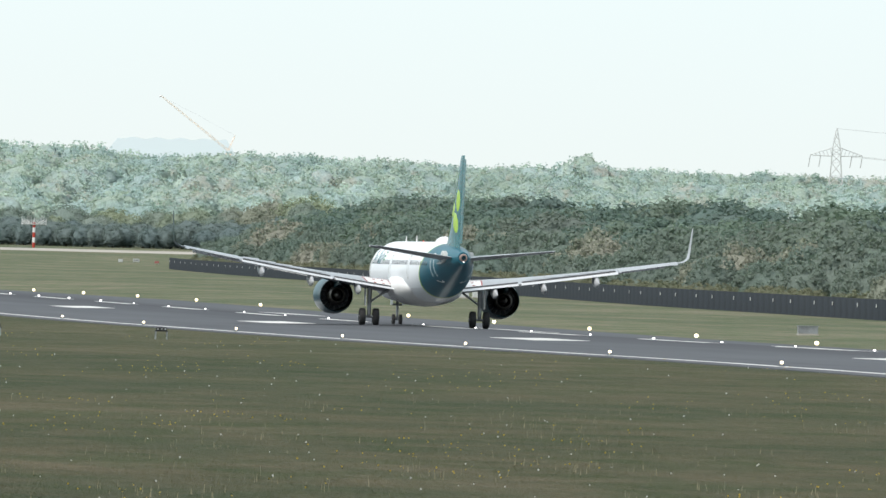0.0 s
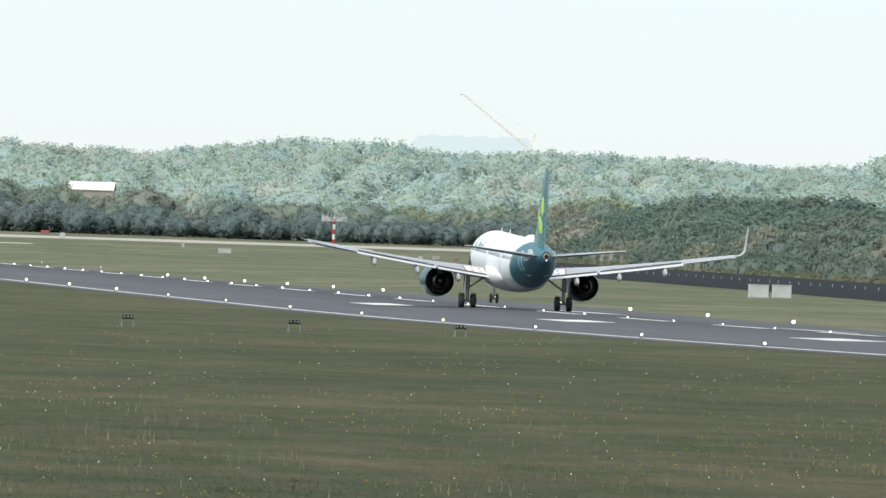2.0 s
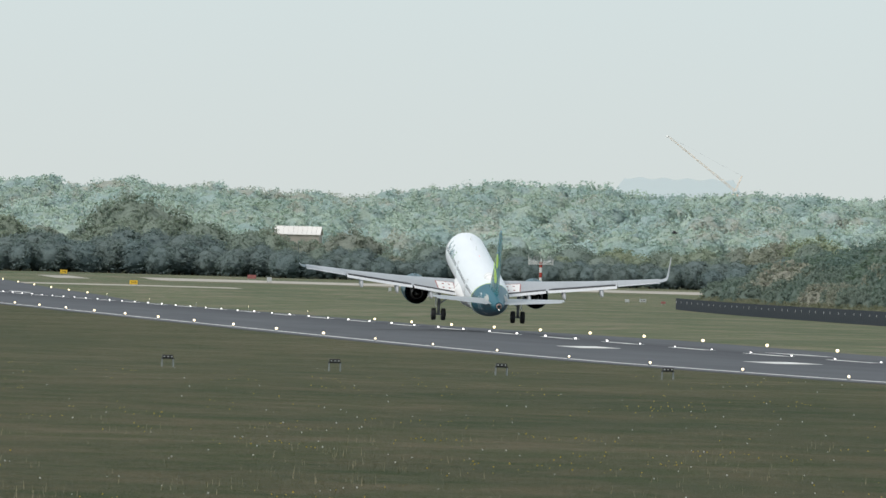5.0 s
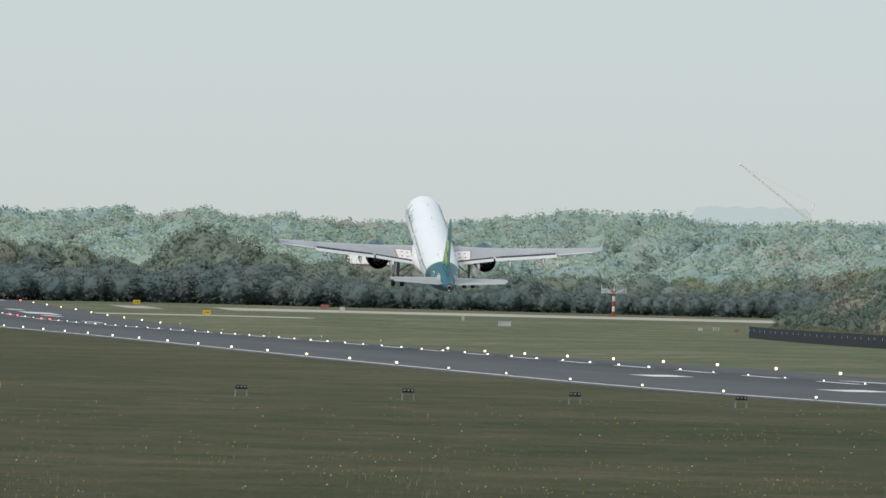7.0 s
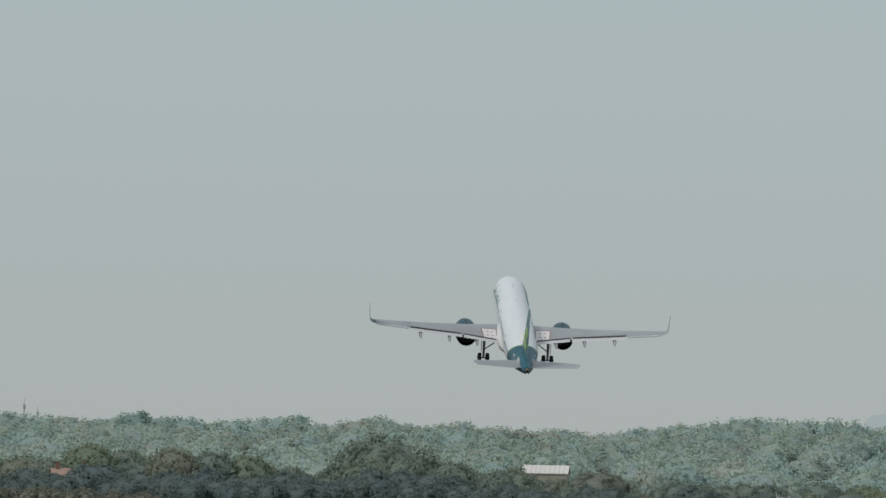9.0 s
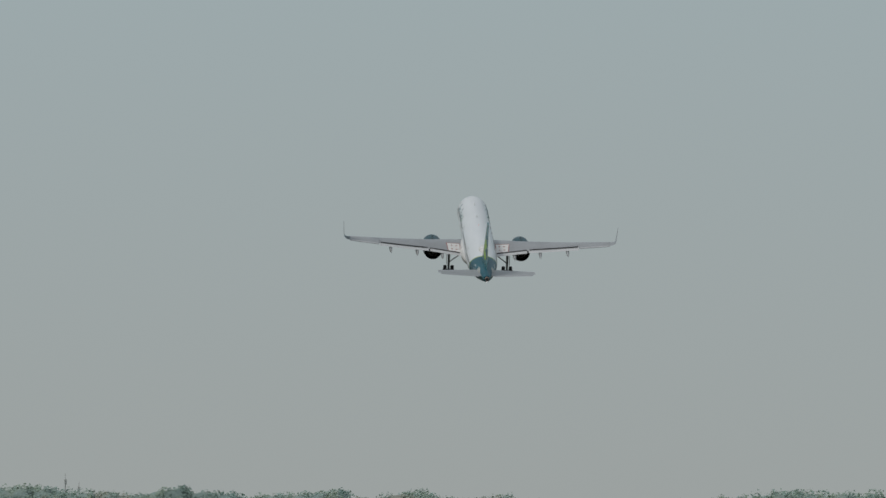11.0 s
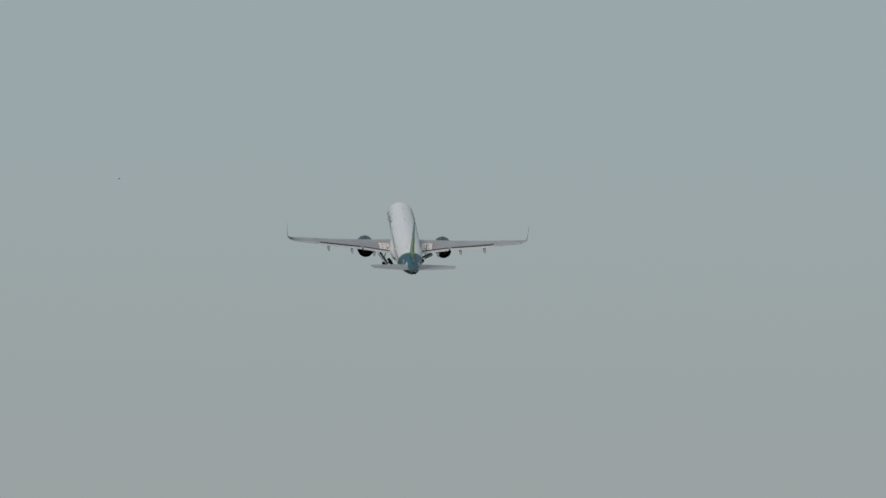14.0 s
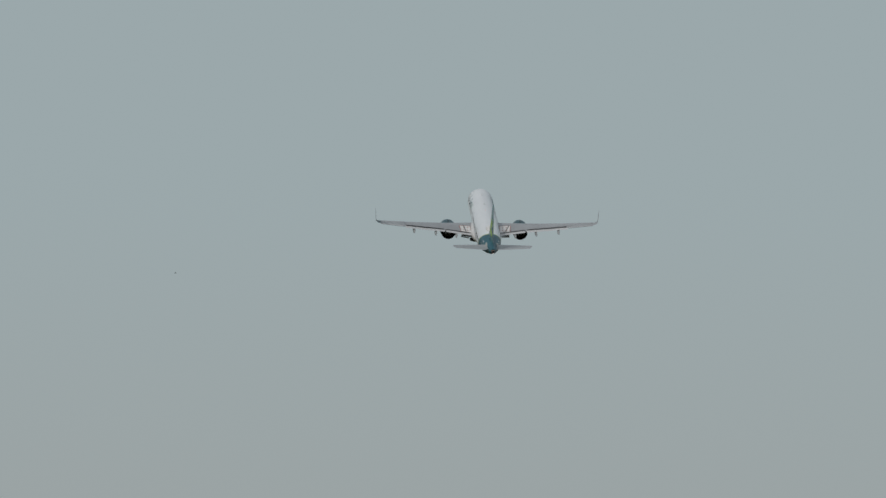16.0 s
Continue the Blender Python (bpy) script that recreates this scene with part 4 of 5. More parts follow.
        for z in (6.0, 7.2, 8.4, 9.6, 10.6):
            le = float(np.interp(z, [5.75, 6.6, 9.0, 11.45], [-14.5, -15.4, -17.4, -19.35]))
            rows.append([(s * (on_fin(le - 0.1, z) + 0.012), le - 0.1, z), (s * (on_fin(le - 0.8, z) + 0.012), le - 0.8, z), (s * (on_fin(le - 0.8, z) - 0.03), le - 0.8, z), (s * (on_fin(le - 0.1, z) - 0.03), le - 0.1, z)])
        loft(bm, rows)
        part("lime_stripe", bm, LIME, fin)
    # landing gear; each leg is built round its hinge
    legs = []
    for s in (-1, 1):
        g = part("main_gear", tube(bmesh.new(), (0, 0, 0), (0, 0, -2.0), 0.17, 0.13, 12), STRUT, e, "main landing gear leg", True)
        g.matrix_basis = Matrix.Translation((s * 3.8, 0.0, 2.6))
        bm = bmesh.new()
        tube(bm, (-0.75, 0, -2.02), (0.75, 0, -2.02), 0.09, n=10)
        tube(bm, (0, 0.1, -1.2), (0, 0.35, -1.65), 0.05, n=6)
        tube(bm, (0, 0.35, -1.65), (0, 0.1, -1.95), 0.05, n=6)
        part("axle", bm, STRUT, g)
        bm = bmesh.new()
        tube(bm, (0, 0.05, -1.05), (-s * 1.45, 0.25, -0.02), 0.075, n=8)
        part("side_brace", bm, STRUT, g)
        bm = bmesh.new()
        box(bm, s * 0.3, 0, -0.62, 0.05, 0.85, 1.3, bevel=0.01)
        part("gear_door", bm, WHITE, g)
        for dx in (-0.465, 0.465):
            bm = bmesh.new()
            pr = [(-0.2, 0.3), (-0.215, 0.42), (-0.2, 0.53), (-0.13, 0.58), (0.13, 0.58), (0.2, 0.53), (0.215, 0.42), (0.2, 0.3)]
            loft(bm, [[(dx + a, r * math.cos(t), -2.02 + r * math.sin(t)) for t in [2 * math.pi * i / 28 for i in range(28)]] for a, r in pr])
            wh = part("wheel", bm, RUBBER, g, "black tyre", True)
            bm = bmesh.new()
            tube(bm, (dx - 0.19, 0, -2.02), (dx + 0.19, 0, -2.02), 0.29, n=20)
            part("rim", bm, STRUT, wh)
        legs.append(g)
    n = part("nose_gear", tube(bmesh.new(), (0, 0, 0), (0, 0, -1.6), 0.11, 0.09, 12), STRUT, e, "nose landing gear leg", True)
    n.matrix_basis = Matrix.Translation((0, 16.9, 1.98))
    bm = bmesh.new()
    tube(bm, (-0.4, 0, -1.6), (0.4, 0, -1.6), 0.06, n=10)
    tube(bm, (0, 0, -0.8), (0, 0.9, -0.05), 0.06, n=8)
    tube(bm, (-0.35, 0, -0.55), (0.35, 0, -0.55), 0.07, n=8)
    part("axle", bm, STRUT, n)
    for s in (-1, 1):
        bm = bmesh.new()
        box(bm, s * 0.42, -0.1, -0.25, 0.04, 1.1, 0.65, bevel=0.01)
        part("gear_door", bm, WHITE, n)
        bm = bmesh.new()
        pr = [(-0.1, 0.2), (-0.11, 0.3), (-0.07, 0.38), (0.07, 0.38), (0.11, 0.3), (0.1, 0.2)]
        loft(bm, [[(s * 0.25 + a, r * math.cos(t), -1.6 + r * math.sin(t)) for t in [2 * math.pi * i / 24 for i in range(24)]] for a, r in pr])
        part("wheel", bm, RUBBER, n, "black tyre", True)
    return e, legs, n


PLANE, MAIN_LEGS, NOSE_LEG = airliner()


# ---- trees ----
def leaves(rng, centres, count, size, turn=0.4):
    """Leaf clumps on the skins of many lobes: arrays of triangle corners."""
    lobes = np.array(centres)
    vol = (lobes[:, 3] ** 2)
    pick = rng.choice(len(lobes), count, p=vol / vol.sum())
    d = rng.normal(size=(count, 3))
    d[:, 2] += 0.25
    d /= np.linalg.norm(d, axis=1)[:, None]
    r = lobes[pick, 3] * (0.35 + 0.85 * rng.random(count))
    p = lobes[pick, :3] + d * r[:, None] * np.array([1, 1, 0.85])
    nrm = d + rng.normal(size=(count, 3)) * turn
    nrm /= np.linalg.norm(nrm, axis=1)[:, None]
    t = np.cross(nrm, rng.normal(size=(count, 3)))
    t /= np.linalg.norm(t, axis=1)[:, None]
    b = np.cross(nrm, t)
    s = size * (0.6 + 0.8 * rng.random(count))[:, None]
    q = np.stack([p + t * s, p - t * s * 0.6 + b * s * 0.8, p - t * s * 0.6 - b * s * 0.8], axis=1)
    return q.reshape(-1, 3)


def ico(detail):
    bm = bmesh.new()
    bmesh.ops.create_icosphere(bm, subdivisions=detail, radius=1.0)
    unit = np.array([v.co[:] for v in bm.verts])
    tri = np.array([[v.index for v in f.verts] for f in bm.faces])
    bm.free()
    return unit, tri


CORE, SMALL_CORE = ico(3), ico(2)
# middle height, half width and half height of each sort of crown, for a height of about 1
CROWNS = {"round": (0.55, 0.37, 0.42), "dome": (0.5, 0.5, 0.42), "tall": (0.53, 0.28, 0.46), "sapling": (0.5, 0.33, 0.48), "shrub": (0.4, 0.52, 0.42)}


def crown_core(rng, kind, full=True):
    """The dense middle of a crown, under its leaves: verts and triangles."""
    unit, tri = CORE if full else SMALL_CORE
    cz, rx, rz = CROWNS[kind]
    return unit * (1 + 0.05 * rng.normal(size=len(unit)))[:, None] * np.array([rx, rx, rz]) * 0.86 + np.array([0, 0, cz]), tri


def crown_mesh(name, skin, quads, material):
    """One mesh of lobe skins and loose leaf clumps."""
    v, f = skin
    nq = len(quads) // 3
    me = bpy.data.meshes.new(name)
    allv = np.concatenate([v, quads]).astype(np.float32)
    me.vertices.add(len(allv))
    me.vertices.foreach_set("co", allv.ravel())
    idx = np.concatenate([f.ravel(), np.arange(len(quads)) + len(v)]).astype(np.int32)
    me.loops.add(len(idx))
    me.loops.foreach_set("vertex_index", idx)
    me.polygons.add(len(f) + nq)
    start = np.concatenate([np.arange(len(f)) * 3, len(f) * 3 + np.arange(nq) * 3]).astype(np.int32)
    me.polygons.foreach_set("loop_start", start)
    me.polygons.foreach_set("use_smooth", np.concatenate([np.ones(len(f), dtype=bool), np.zeros(nq, dtype=bool)]))
    me.materials.append(material)
    me.update(calc_edges=True)
    return me


def crown_lobes(rng, kind, full=True):
    """Sprays over the crown of a tree of height about 1: (x, y, z, radius)."""
    cz, rx, rz = CROWNS[kind]
    n, size = (60, 0.1) if full else (26, 0.14)
    ph, out = rng.random(3) * 6.28, []
    for i in range(n):
        u = 1 - (1.96 if kind in ("sapling", "shrub") else 1.8) * (i + 0.5) / n
        a = i * 2.4 + rng.uniform(-0.5, 0.5)
        ring = math.sqrt(1 - u * u)
        k = rng.uniform(0.86, 0.99) * (1 + 0.13 * math.sin(2 * a + ph[0]) * ring + 0.08 * math.sin(5 * a + ph[1]))
        out.append((rx * k * ring * math.cos(a), rx * k * ring * math.sin(a), cz + rz * k * u, size * rng.uniform(0.75, 1.4)))
    top = max(z + 0.9 * rad for x, y, z, rad in out)
    return [(x, y, z / top, rad) for x, y, z, rad in out]


def quads_mesh(name, verts, material, smooth=False):
    me = bpy.data.meshes.new(name)
    n = len(verts) // 4
    me.vertices.add(len(verts))
    me.vertices.foreach_set("co", np.asarray(verts, dtype=np.float32).ravel())
    me.loops.add(n * 4)
    me.loops.foreach_set("vertex_index", np.arange(n * 4, dtype=np.int32))
    me.polygons.add(n)
    me.polygons.foreach_set("loop_start", np.arange(0, n * 4, 4, dtype=np.int32))
    me.materials.append(material)
    me.update(calc_edges=True)
    return me


def tree_kind(seed, kind, material, name, label, category, group):
    rng = np.random.default_rng(seed)
    e = thing(name, label, category, group)
    lobes = crown_lobes(rng, kind)
    bm = bmesh.new()
    top = 0.62 if kind != "shrub" else 0.3
    bend = [(0, 0, -0.02, 0.028), (0.01, 0.01, top * 0.5, 0.02), (-0.01, 0.02, top, 0.012)]
    loft(bm, [[(x + r * math.cos(k * 0.9), y + r * math.sin(k * 0.9), z) for k in range(7)] for x, y, z, r in bend])
    if kind not in ("sapling", "shrub"):
        for x, y, z, r in lobes[4:32:4]:
            tube(bm, (0, 0, min(z, top) * 0.62), (x, y, z), 0.011, 0.004, 5)
    part("trunk", bm, BARK, e)
    v = leaves(rng, lobes, 3600 if kind in ("round", "dome", "tall") else 2300, 0.024 if kind != "shrub" else 0.032)
    ob = new("crown", crown_mesh("crown", crown_core(rng, kind), v, material))
    ob.parent = e
    return e


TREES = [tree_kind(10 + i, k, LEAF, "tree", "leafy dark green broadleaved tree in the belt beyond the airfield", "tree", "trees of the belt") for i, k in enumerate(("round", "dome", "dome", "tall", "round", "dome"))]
END_TREES = [tree_kind(20 + i, k, END_LEAF, "tree", "rounded tree with haze-blued leaves in the belt at the airfield's far end", "tree", "trees at the far end") for i, k in enumerate(("round", "dome", "dome", "round"))]
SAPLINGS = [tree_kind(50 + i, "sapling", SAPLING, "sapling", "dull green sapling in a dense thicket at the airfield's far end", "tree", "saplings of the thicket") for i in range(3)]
SHRUBS = [tree_kind(30 + i, "shrub", SHRUB, "shrub", "dull grey-green shrub at the foot of the trees", "shrub", "shrubs of the belt") for i in range(3)]
BRAMBLES = [tree_kind(36 + i, "shrub", BRAMBLE, "bramble", "low straw-green bramble behind the boarded fence", "shrub", "brambles behind the fence") for i in range(2)]
THORNS = [tree_kind(40 + i, "shrub", BLOSSOM, "hawthorn", "hawthorn bush in pale blossom before the trees", "shrub", "hawthorns of the belt") for i in range(2)]
used = set()
rt = random.Random(5)

NEAR_TOP = [0.117, 0.12, 0.132, 0.158, 0.155, 0.129, 0.121, 0.152, 0.157, 0.136, 0.13, 0.136, 0.13, 0.124, 0.159, 0.194, 0.215, 0.154, 0.131, 0.112, 0.1, 0.091, 0.064, 0.045, 0.101, 0.047, 0.018, 0.068, 0.104, 0.067, 0.059, 0.07, 0.059, 0.069, 0.055, 0.038, 0.042, 0.056, 0.068, 0.073, 0.099, 0.129, 0.115, 0.108, 0.108, 0.113, 0.131, 0.151, 0.136, 0.138, 0.141, 0.144, 0.146, 0.149, 0.131, 0.136, 0.152, 0.147, 0.168, 0.147, 0.148, 0.156, 0.139, 0.135, 0.145, 0.16, 0.158, 0.158, 0.158]
FAR_TOP = [0.273, 0.269, 0.261, 0.26, 0.268, 0.279, 0.279, 0.27, 0.261, 0.266, 0.271, 0.272, 0.282, 0.253, 0.274, 0.288, 0.264, 0.261, 0.272, 0.26, 0.245, 0.248, 0.248, 0.245, 0.236, 0.25, 0.262, 0.273, 0.286, 0.299, 0.312, 0.314, 0.313, 0.308, 0.311, 0.288, 0.262, 0.266, 0.276, 0.275, 0.289, 0.29, 0.275, 0.28, 0.278, 0.276, 0.279, 0.272, 0.267, 0.264, 0.263, 0.262, 0.262, 0.263, 0.309, 0.269, 0.259, 0.256, 0.256, 0.252, 0.242, 0.254, 0.252, 0.248, 0.248, 0.247, 0.247, 0.247, 0.247]
STEPS = [1.8 + 0.1 * i for i in range(69)]


def rise(table, x, y):
    """Height above the ground that reaches the skyline angle of the table from the viewing mound."""
    az = math.degrees(math.atan2(x, y))
    return EYE[2] + math.hypot(x, y) * math.tan(radians(float(np.interp(az, STEPS, table)))) - land(x, y)


def plant(kinds, x, y, h, spread=1.0):
    p = kinds[rt.randrange(len(kinds))]
    m = Matrix.Translation((x, y, land(x, y) - 0.05)) @ Matrix.Rotation(rt.random() * 6.28, 4, "Z")
    w = h * spread * (0.9 + 0.25 * rt.random())
    if p.name in used:
        ob = copy_thing(p, m)
    else:
        used.add(p.name)
        ob = p
        p.matrix_basis = m
    ob.scale = (w, w, h)


# belt behind the fence: brambles, hawthorns and shrubs, then trees
y = 1240.0
while y < 2560:
    fx = fence_x(min(y, 2417)) if y < 2417 else 234 + (y - 2417) * 0.12
    for off, share, sp in ((6, 0.2, 1.3), (10, 0.4, 1.2), (17, 0.6, 1.1), (26, 0.85, 1.0), (38, 1.0, 1.05)):
        x = fx + off + rt.uniform(-1, 1) * (3 if off > 6 else 1)
        yy = y + rt.uniform(-9, 9)
        full = max(3.5, rise(NEAR_TOP, x, yy))
        h = full * share * rt.uniform(0.84, 1.04)
        if off < 10:
            plant(BRAMBLES, x, yy, max(2.8, h), 1.5)
        elif off < 20:
            plant(THORNS if math.sin(yy * 0.031 + off) + rt.random() > 1.2 else SHRUBS, x, yy, max(2.6, h * 1.2), 1.0)
        else:
            plant(TREES, x, yy, h * 0.99, sp * 1.35)
    y += 19
# belt across the far end of the airfield: a thicket of saplings before rounded trees
for off, share in ((-5, 0.5), (2, 0.56), (10, 0.64), (26, 0.9), (46, 1.0)):
    x = 55.0 + rt.uniform(0, 4)
    while x < 330:
        yy = 3055 + off + rt.uniform(-6, 6) - (0 if x < 180 else (x - 180) * 0.5) + (8 if x < 130 else 0)
        full = max(4.0, rise(NEAR_TOP, x, yy))
        h = full * share * rt.uniform(0.8, 1.15)
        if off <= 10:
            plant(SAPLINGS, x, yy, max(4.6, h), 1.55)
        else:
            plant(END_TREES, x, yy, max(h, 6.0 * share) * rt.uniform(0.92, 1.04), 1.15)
        x += 4.0 + (4.6 if off > 10 else 0) + rt.uniform(-1.5, 1.5)

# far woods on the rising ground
# haze over the far woods is put into these pale, bluish leaf colours
FARLEAF = foliage_mat("haze_paled_foliage", [(0.34, (0.341, 0.461, 0.472)), (0.43, (0.393, 0.508, 0.516)), (0.5, (0.427, 0.525, 0.472)), (0.56, (0.375, 0.489, 0.503)), (0.62, (0.467, 0.489, 0.455)), (0.68, (0.388, 0.496, 0.492))], 0.4, 0.03, 0.2, 0.07, 0.05, 0.78, 1.6)
rng = np.random.default_rng(77)
chunks, skins, tris, base = [], [], [], 0
for row, dist in enumerate((3400, 3520, 3640, 3760, 3880, 4000, 4120, 4240, 4360, 4430, 4480)):
    last = dist > 4400
    x = dist * math.tan(radians(1.0))
    while x < dist * math.tan(radians(9.6)):
        yy = dist + rng.uniform(-45, 45) * (0.2 if last else 1)
        top = rise(FAR_TOP, x, yy) + land(x, yy)
        h = rng.uniform(8.5, 12.5)
        g = land(x, yy)
        # clearings with houses on the lower slope
        if dist < 3850 and 4.3 < math.degrees(math.atan2(x, yy)) < 5.4 and rng.random() < 0.5:
            x += 6.0
            continue
        if last:
            h = max(5.0, (top - g) + rng.uniform(-0.7, 1.4))
        else:
            h = min(h, max(4.0, top - 2.0 - g))
        kind = "dome" if rng.random() < 0.75 else "round"
        lob = np.array(crown_lobes(rng, kind, False))
        w = min(15.0, h * rng.uniform(1.1, 1.6))
        size, at = np.array([w, w, h]), np.array([x, yy, g])
        sv, sf = crown_core(rng, kind, False)
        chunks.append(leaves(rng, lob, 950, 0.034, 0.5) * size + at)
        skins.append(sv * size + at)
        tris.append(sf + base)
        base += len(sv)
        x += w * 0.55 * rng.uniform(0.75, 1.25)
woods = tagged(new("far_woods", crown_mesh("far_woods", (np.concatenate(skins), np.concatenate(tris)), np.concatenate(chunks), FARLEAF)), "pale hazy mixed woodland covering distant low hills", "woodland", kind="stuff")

# blue-grey hill on the horizon; haze is put in as pale colour and glow
HILL = Mat("hazy_glowing_hill", (0.46, 0.53, 0.56), 0.95, 0, 0.1).glow((0.8, 0.9, 0.9), 0.34).m
bm = bmesh.new()
n = 40
for i in range(n + 1):
    az = 5.25 + 0.55 * i / n
    up = 0.24 + 0.098 * min(1.0, 3.2 * math.sin(math.pi * i / n)) ** 0.8 + 0.004 * math.sin(i * 0.9)
    x, yv = 4850 * math.tan(radians(az)), 4850
    bm.verts.new((x, yv, 10))
    bm.verts.new((x, yv, EYE[2] + 4865 * math.tan(radians(up))))
    bm.verts.new((x, yv + 90, 10))
bm.verts.ensure_lookup_table()
for i in range(n):
    a = 3 * i
    bm.faces.new([bm.verts[k] for k in (a, a + 3, a + 4, a + 1)])
    bm.faces.new([bm.verts[k] for k in (a + 1, a + 4, a + 5, a + 2)])
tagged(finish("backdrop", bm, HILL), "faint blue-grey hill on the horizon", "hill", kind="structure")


# ---- buildings among the trees ----
def house(x, y, w, d, h, ridge, label, turn=0.0, wall=BRICK):
    e = thing("house", label, "house", m=Matrix.Translation((x, y, land(x, y))) @ Matrix.Rotation(turn, 4, "Z"))
    bm = bmesh.new()
    put(bm, [(-w / 2, -d / 2, -0.3), (w / 2, -d / 2, -0.3), (w / 2, d / 2, -0.3), (-w / 2, d / 2, -0.3), (-w / 2, -d / 2, h), (w / 2, -d / 2, h), (w / 2, d / 2, h), (-w / 2, d / 2, h), (-w / 2, 0, h + ridge - 0.1), (w / 2, 0, h + ridge - 0.1)],
        [(0, 1, 5, 4), (2, 3, 7, 6), (1, 2, 6, 9, 5), (3, 0, 4, 8, 7), (4, 5, 9, 8), (6, 7, 8, 9)])
    part("wall", bm, wall, e)
    bm = bmesh.new()
    for s in (-1, 1):
        put(bm, [(-w / 2 - 0.3, s * (d / 2 + 0.3), h - 0.15), (w / 2 + 0.3, s * (d / 2 + 0.3), h - 0.15), (w / 2 + 0.3, 0, h + ridge), (-w / 2 - 0.3, 0, h + ridge),
                 (-w / 2 - 0.3, s * (d / 2 + 0.3), h + 0.05), (w / 2 + 0.3, s * (d / 2 + 0.3), h + 0.05), (w / 2 + 0.3, 0, h + ridge + 0.2), (-w / 2 - 0.3, 0, h + ridge + 0.2)],
            [(0, 1, 2, 3), (4, 5, 6, 7), (0, 1, 5, 4), (1, 2, 6, 5), (2, 3, 7, 6), (3, 0, 4, 7)])
    r = part("roof", bm, ROOF_TILE, e)
    for s in (-0.36, 0.3):
        bm = bmesh.new()
        box(bm, s * w, 0, h + ridge + 0.5, 0.9, 0.7, 1.9, bevel=0.04)
        box(bm, s * w, 0, h + ridge + 1.48, 1.05, 0.85, 0.14)
        part("chimney", bm, wall, r)
    k = max(2, int(w / 2.6))
    for i in range(k):
        for z in ((1.2, 3.8) if h > 4 else (1.2,)):
            xx = (i + 0.5 - k / 2) * w / k
            bm = bmesh.new()
            box(bm, xx, -d / 2 - 0.02, z + 0.4, 1.1, 0.1, 1.3)
            wd = part("window", bm, WHITE, e)
            bm = bmesh.new()
            box(bm, xx, -d / 2 - 0.08, z + 0.4, 0.9, 0.03, 1.1)
            part("pane", bm, WINDOW, wd)


house(111, 3075, 9.0, 7.0, 4.6, 3.2, "red brick house with chimneys half hidden by blossom", 0.12)
for az, dist, w in ((4.38, 3850, 5), (4.43, 3840, 4.5), (4.62, 3860, 5), (4.66, 3850, 4.5), (4.9, 3850, 4.5), (5.0, 3840, 5), (5.25, 3860, 5), (5.33, 3850, 4.5), (2.0, 3330, 6)):
    house(dist * math.tan(radians(az)), dist, w, 4.5, 2.8, 1.8, "small distant house with a clay tiled roof among trees", 0.15, CONCRETE)
for az, up in ((3.87, 0.108), (3.93, 0.066), (3.99, 0.056), (4.05, 0.06)):
    x = 3230 * math.tan(radians(az))
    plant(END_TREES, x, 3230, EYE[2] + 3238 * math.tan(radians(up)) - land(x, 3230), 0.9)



for k in range(14):
    plant(THORNS, 88 + 3.1 * k, 3046 + rt.uniform(-2, 2), rt.uniform(3.2, 4.4), 1.1)


def shed(az, dist, w, d, h):
    x = dist * math.tan(radians(az))
    e = thing("warehouse", "long white sheet-metal warehouse among the trees", "building", m=Matrix.Translation((x, dist, land(x, dist))) @ Matrix.Rotation(-0.15, 4, "Z"))
    bm = bmesh.new()
    box(bm, 0, 0, h / 2 - 0.3, w, d, h, bevel=0.05)
    part("wall", bm, CONCRETE, e)
    for s in (-1, 1):
        for k in range(10):
            bm = bmesh.new()
            x0, x1 = -w / 2 - 0.3 + k * (w + 0.6) / 10, -w / 2 - 0.3 + (k + 1) * (w + 0.6) / 10 - 0.04
            put(bm, [(x0, s * (d / 2 + 0.3), h - 0.4), (x1, s * (d / 2 + 0.3), h - 0.4), (x1, 0, h + 1.5), (x0, 0, h + 1.5), (x0, s * (d / 2 + 0.3), h - 0.25), (x1, s * (d / 2 + 0.3), h - 0.25), (x1, 0, h + 1.65), (x0, 0, h + 1.65)],
                [(0, 1, 2, 3), (4, 5, 6, 7), (0, 1, 5, 4), (1, 2, 6, 5), (2, 3, 7, 6), (3, 0, 4, 7)])
            part("roof_sheet", bm, SHED, e)


shed(3.99, 3330, 10.5, 8, 9.4)


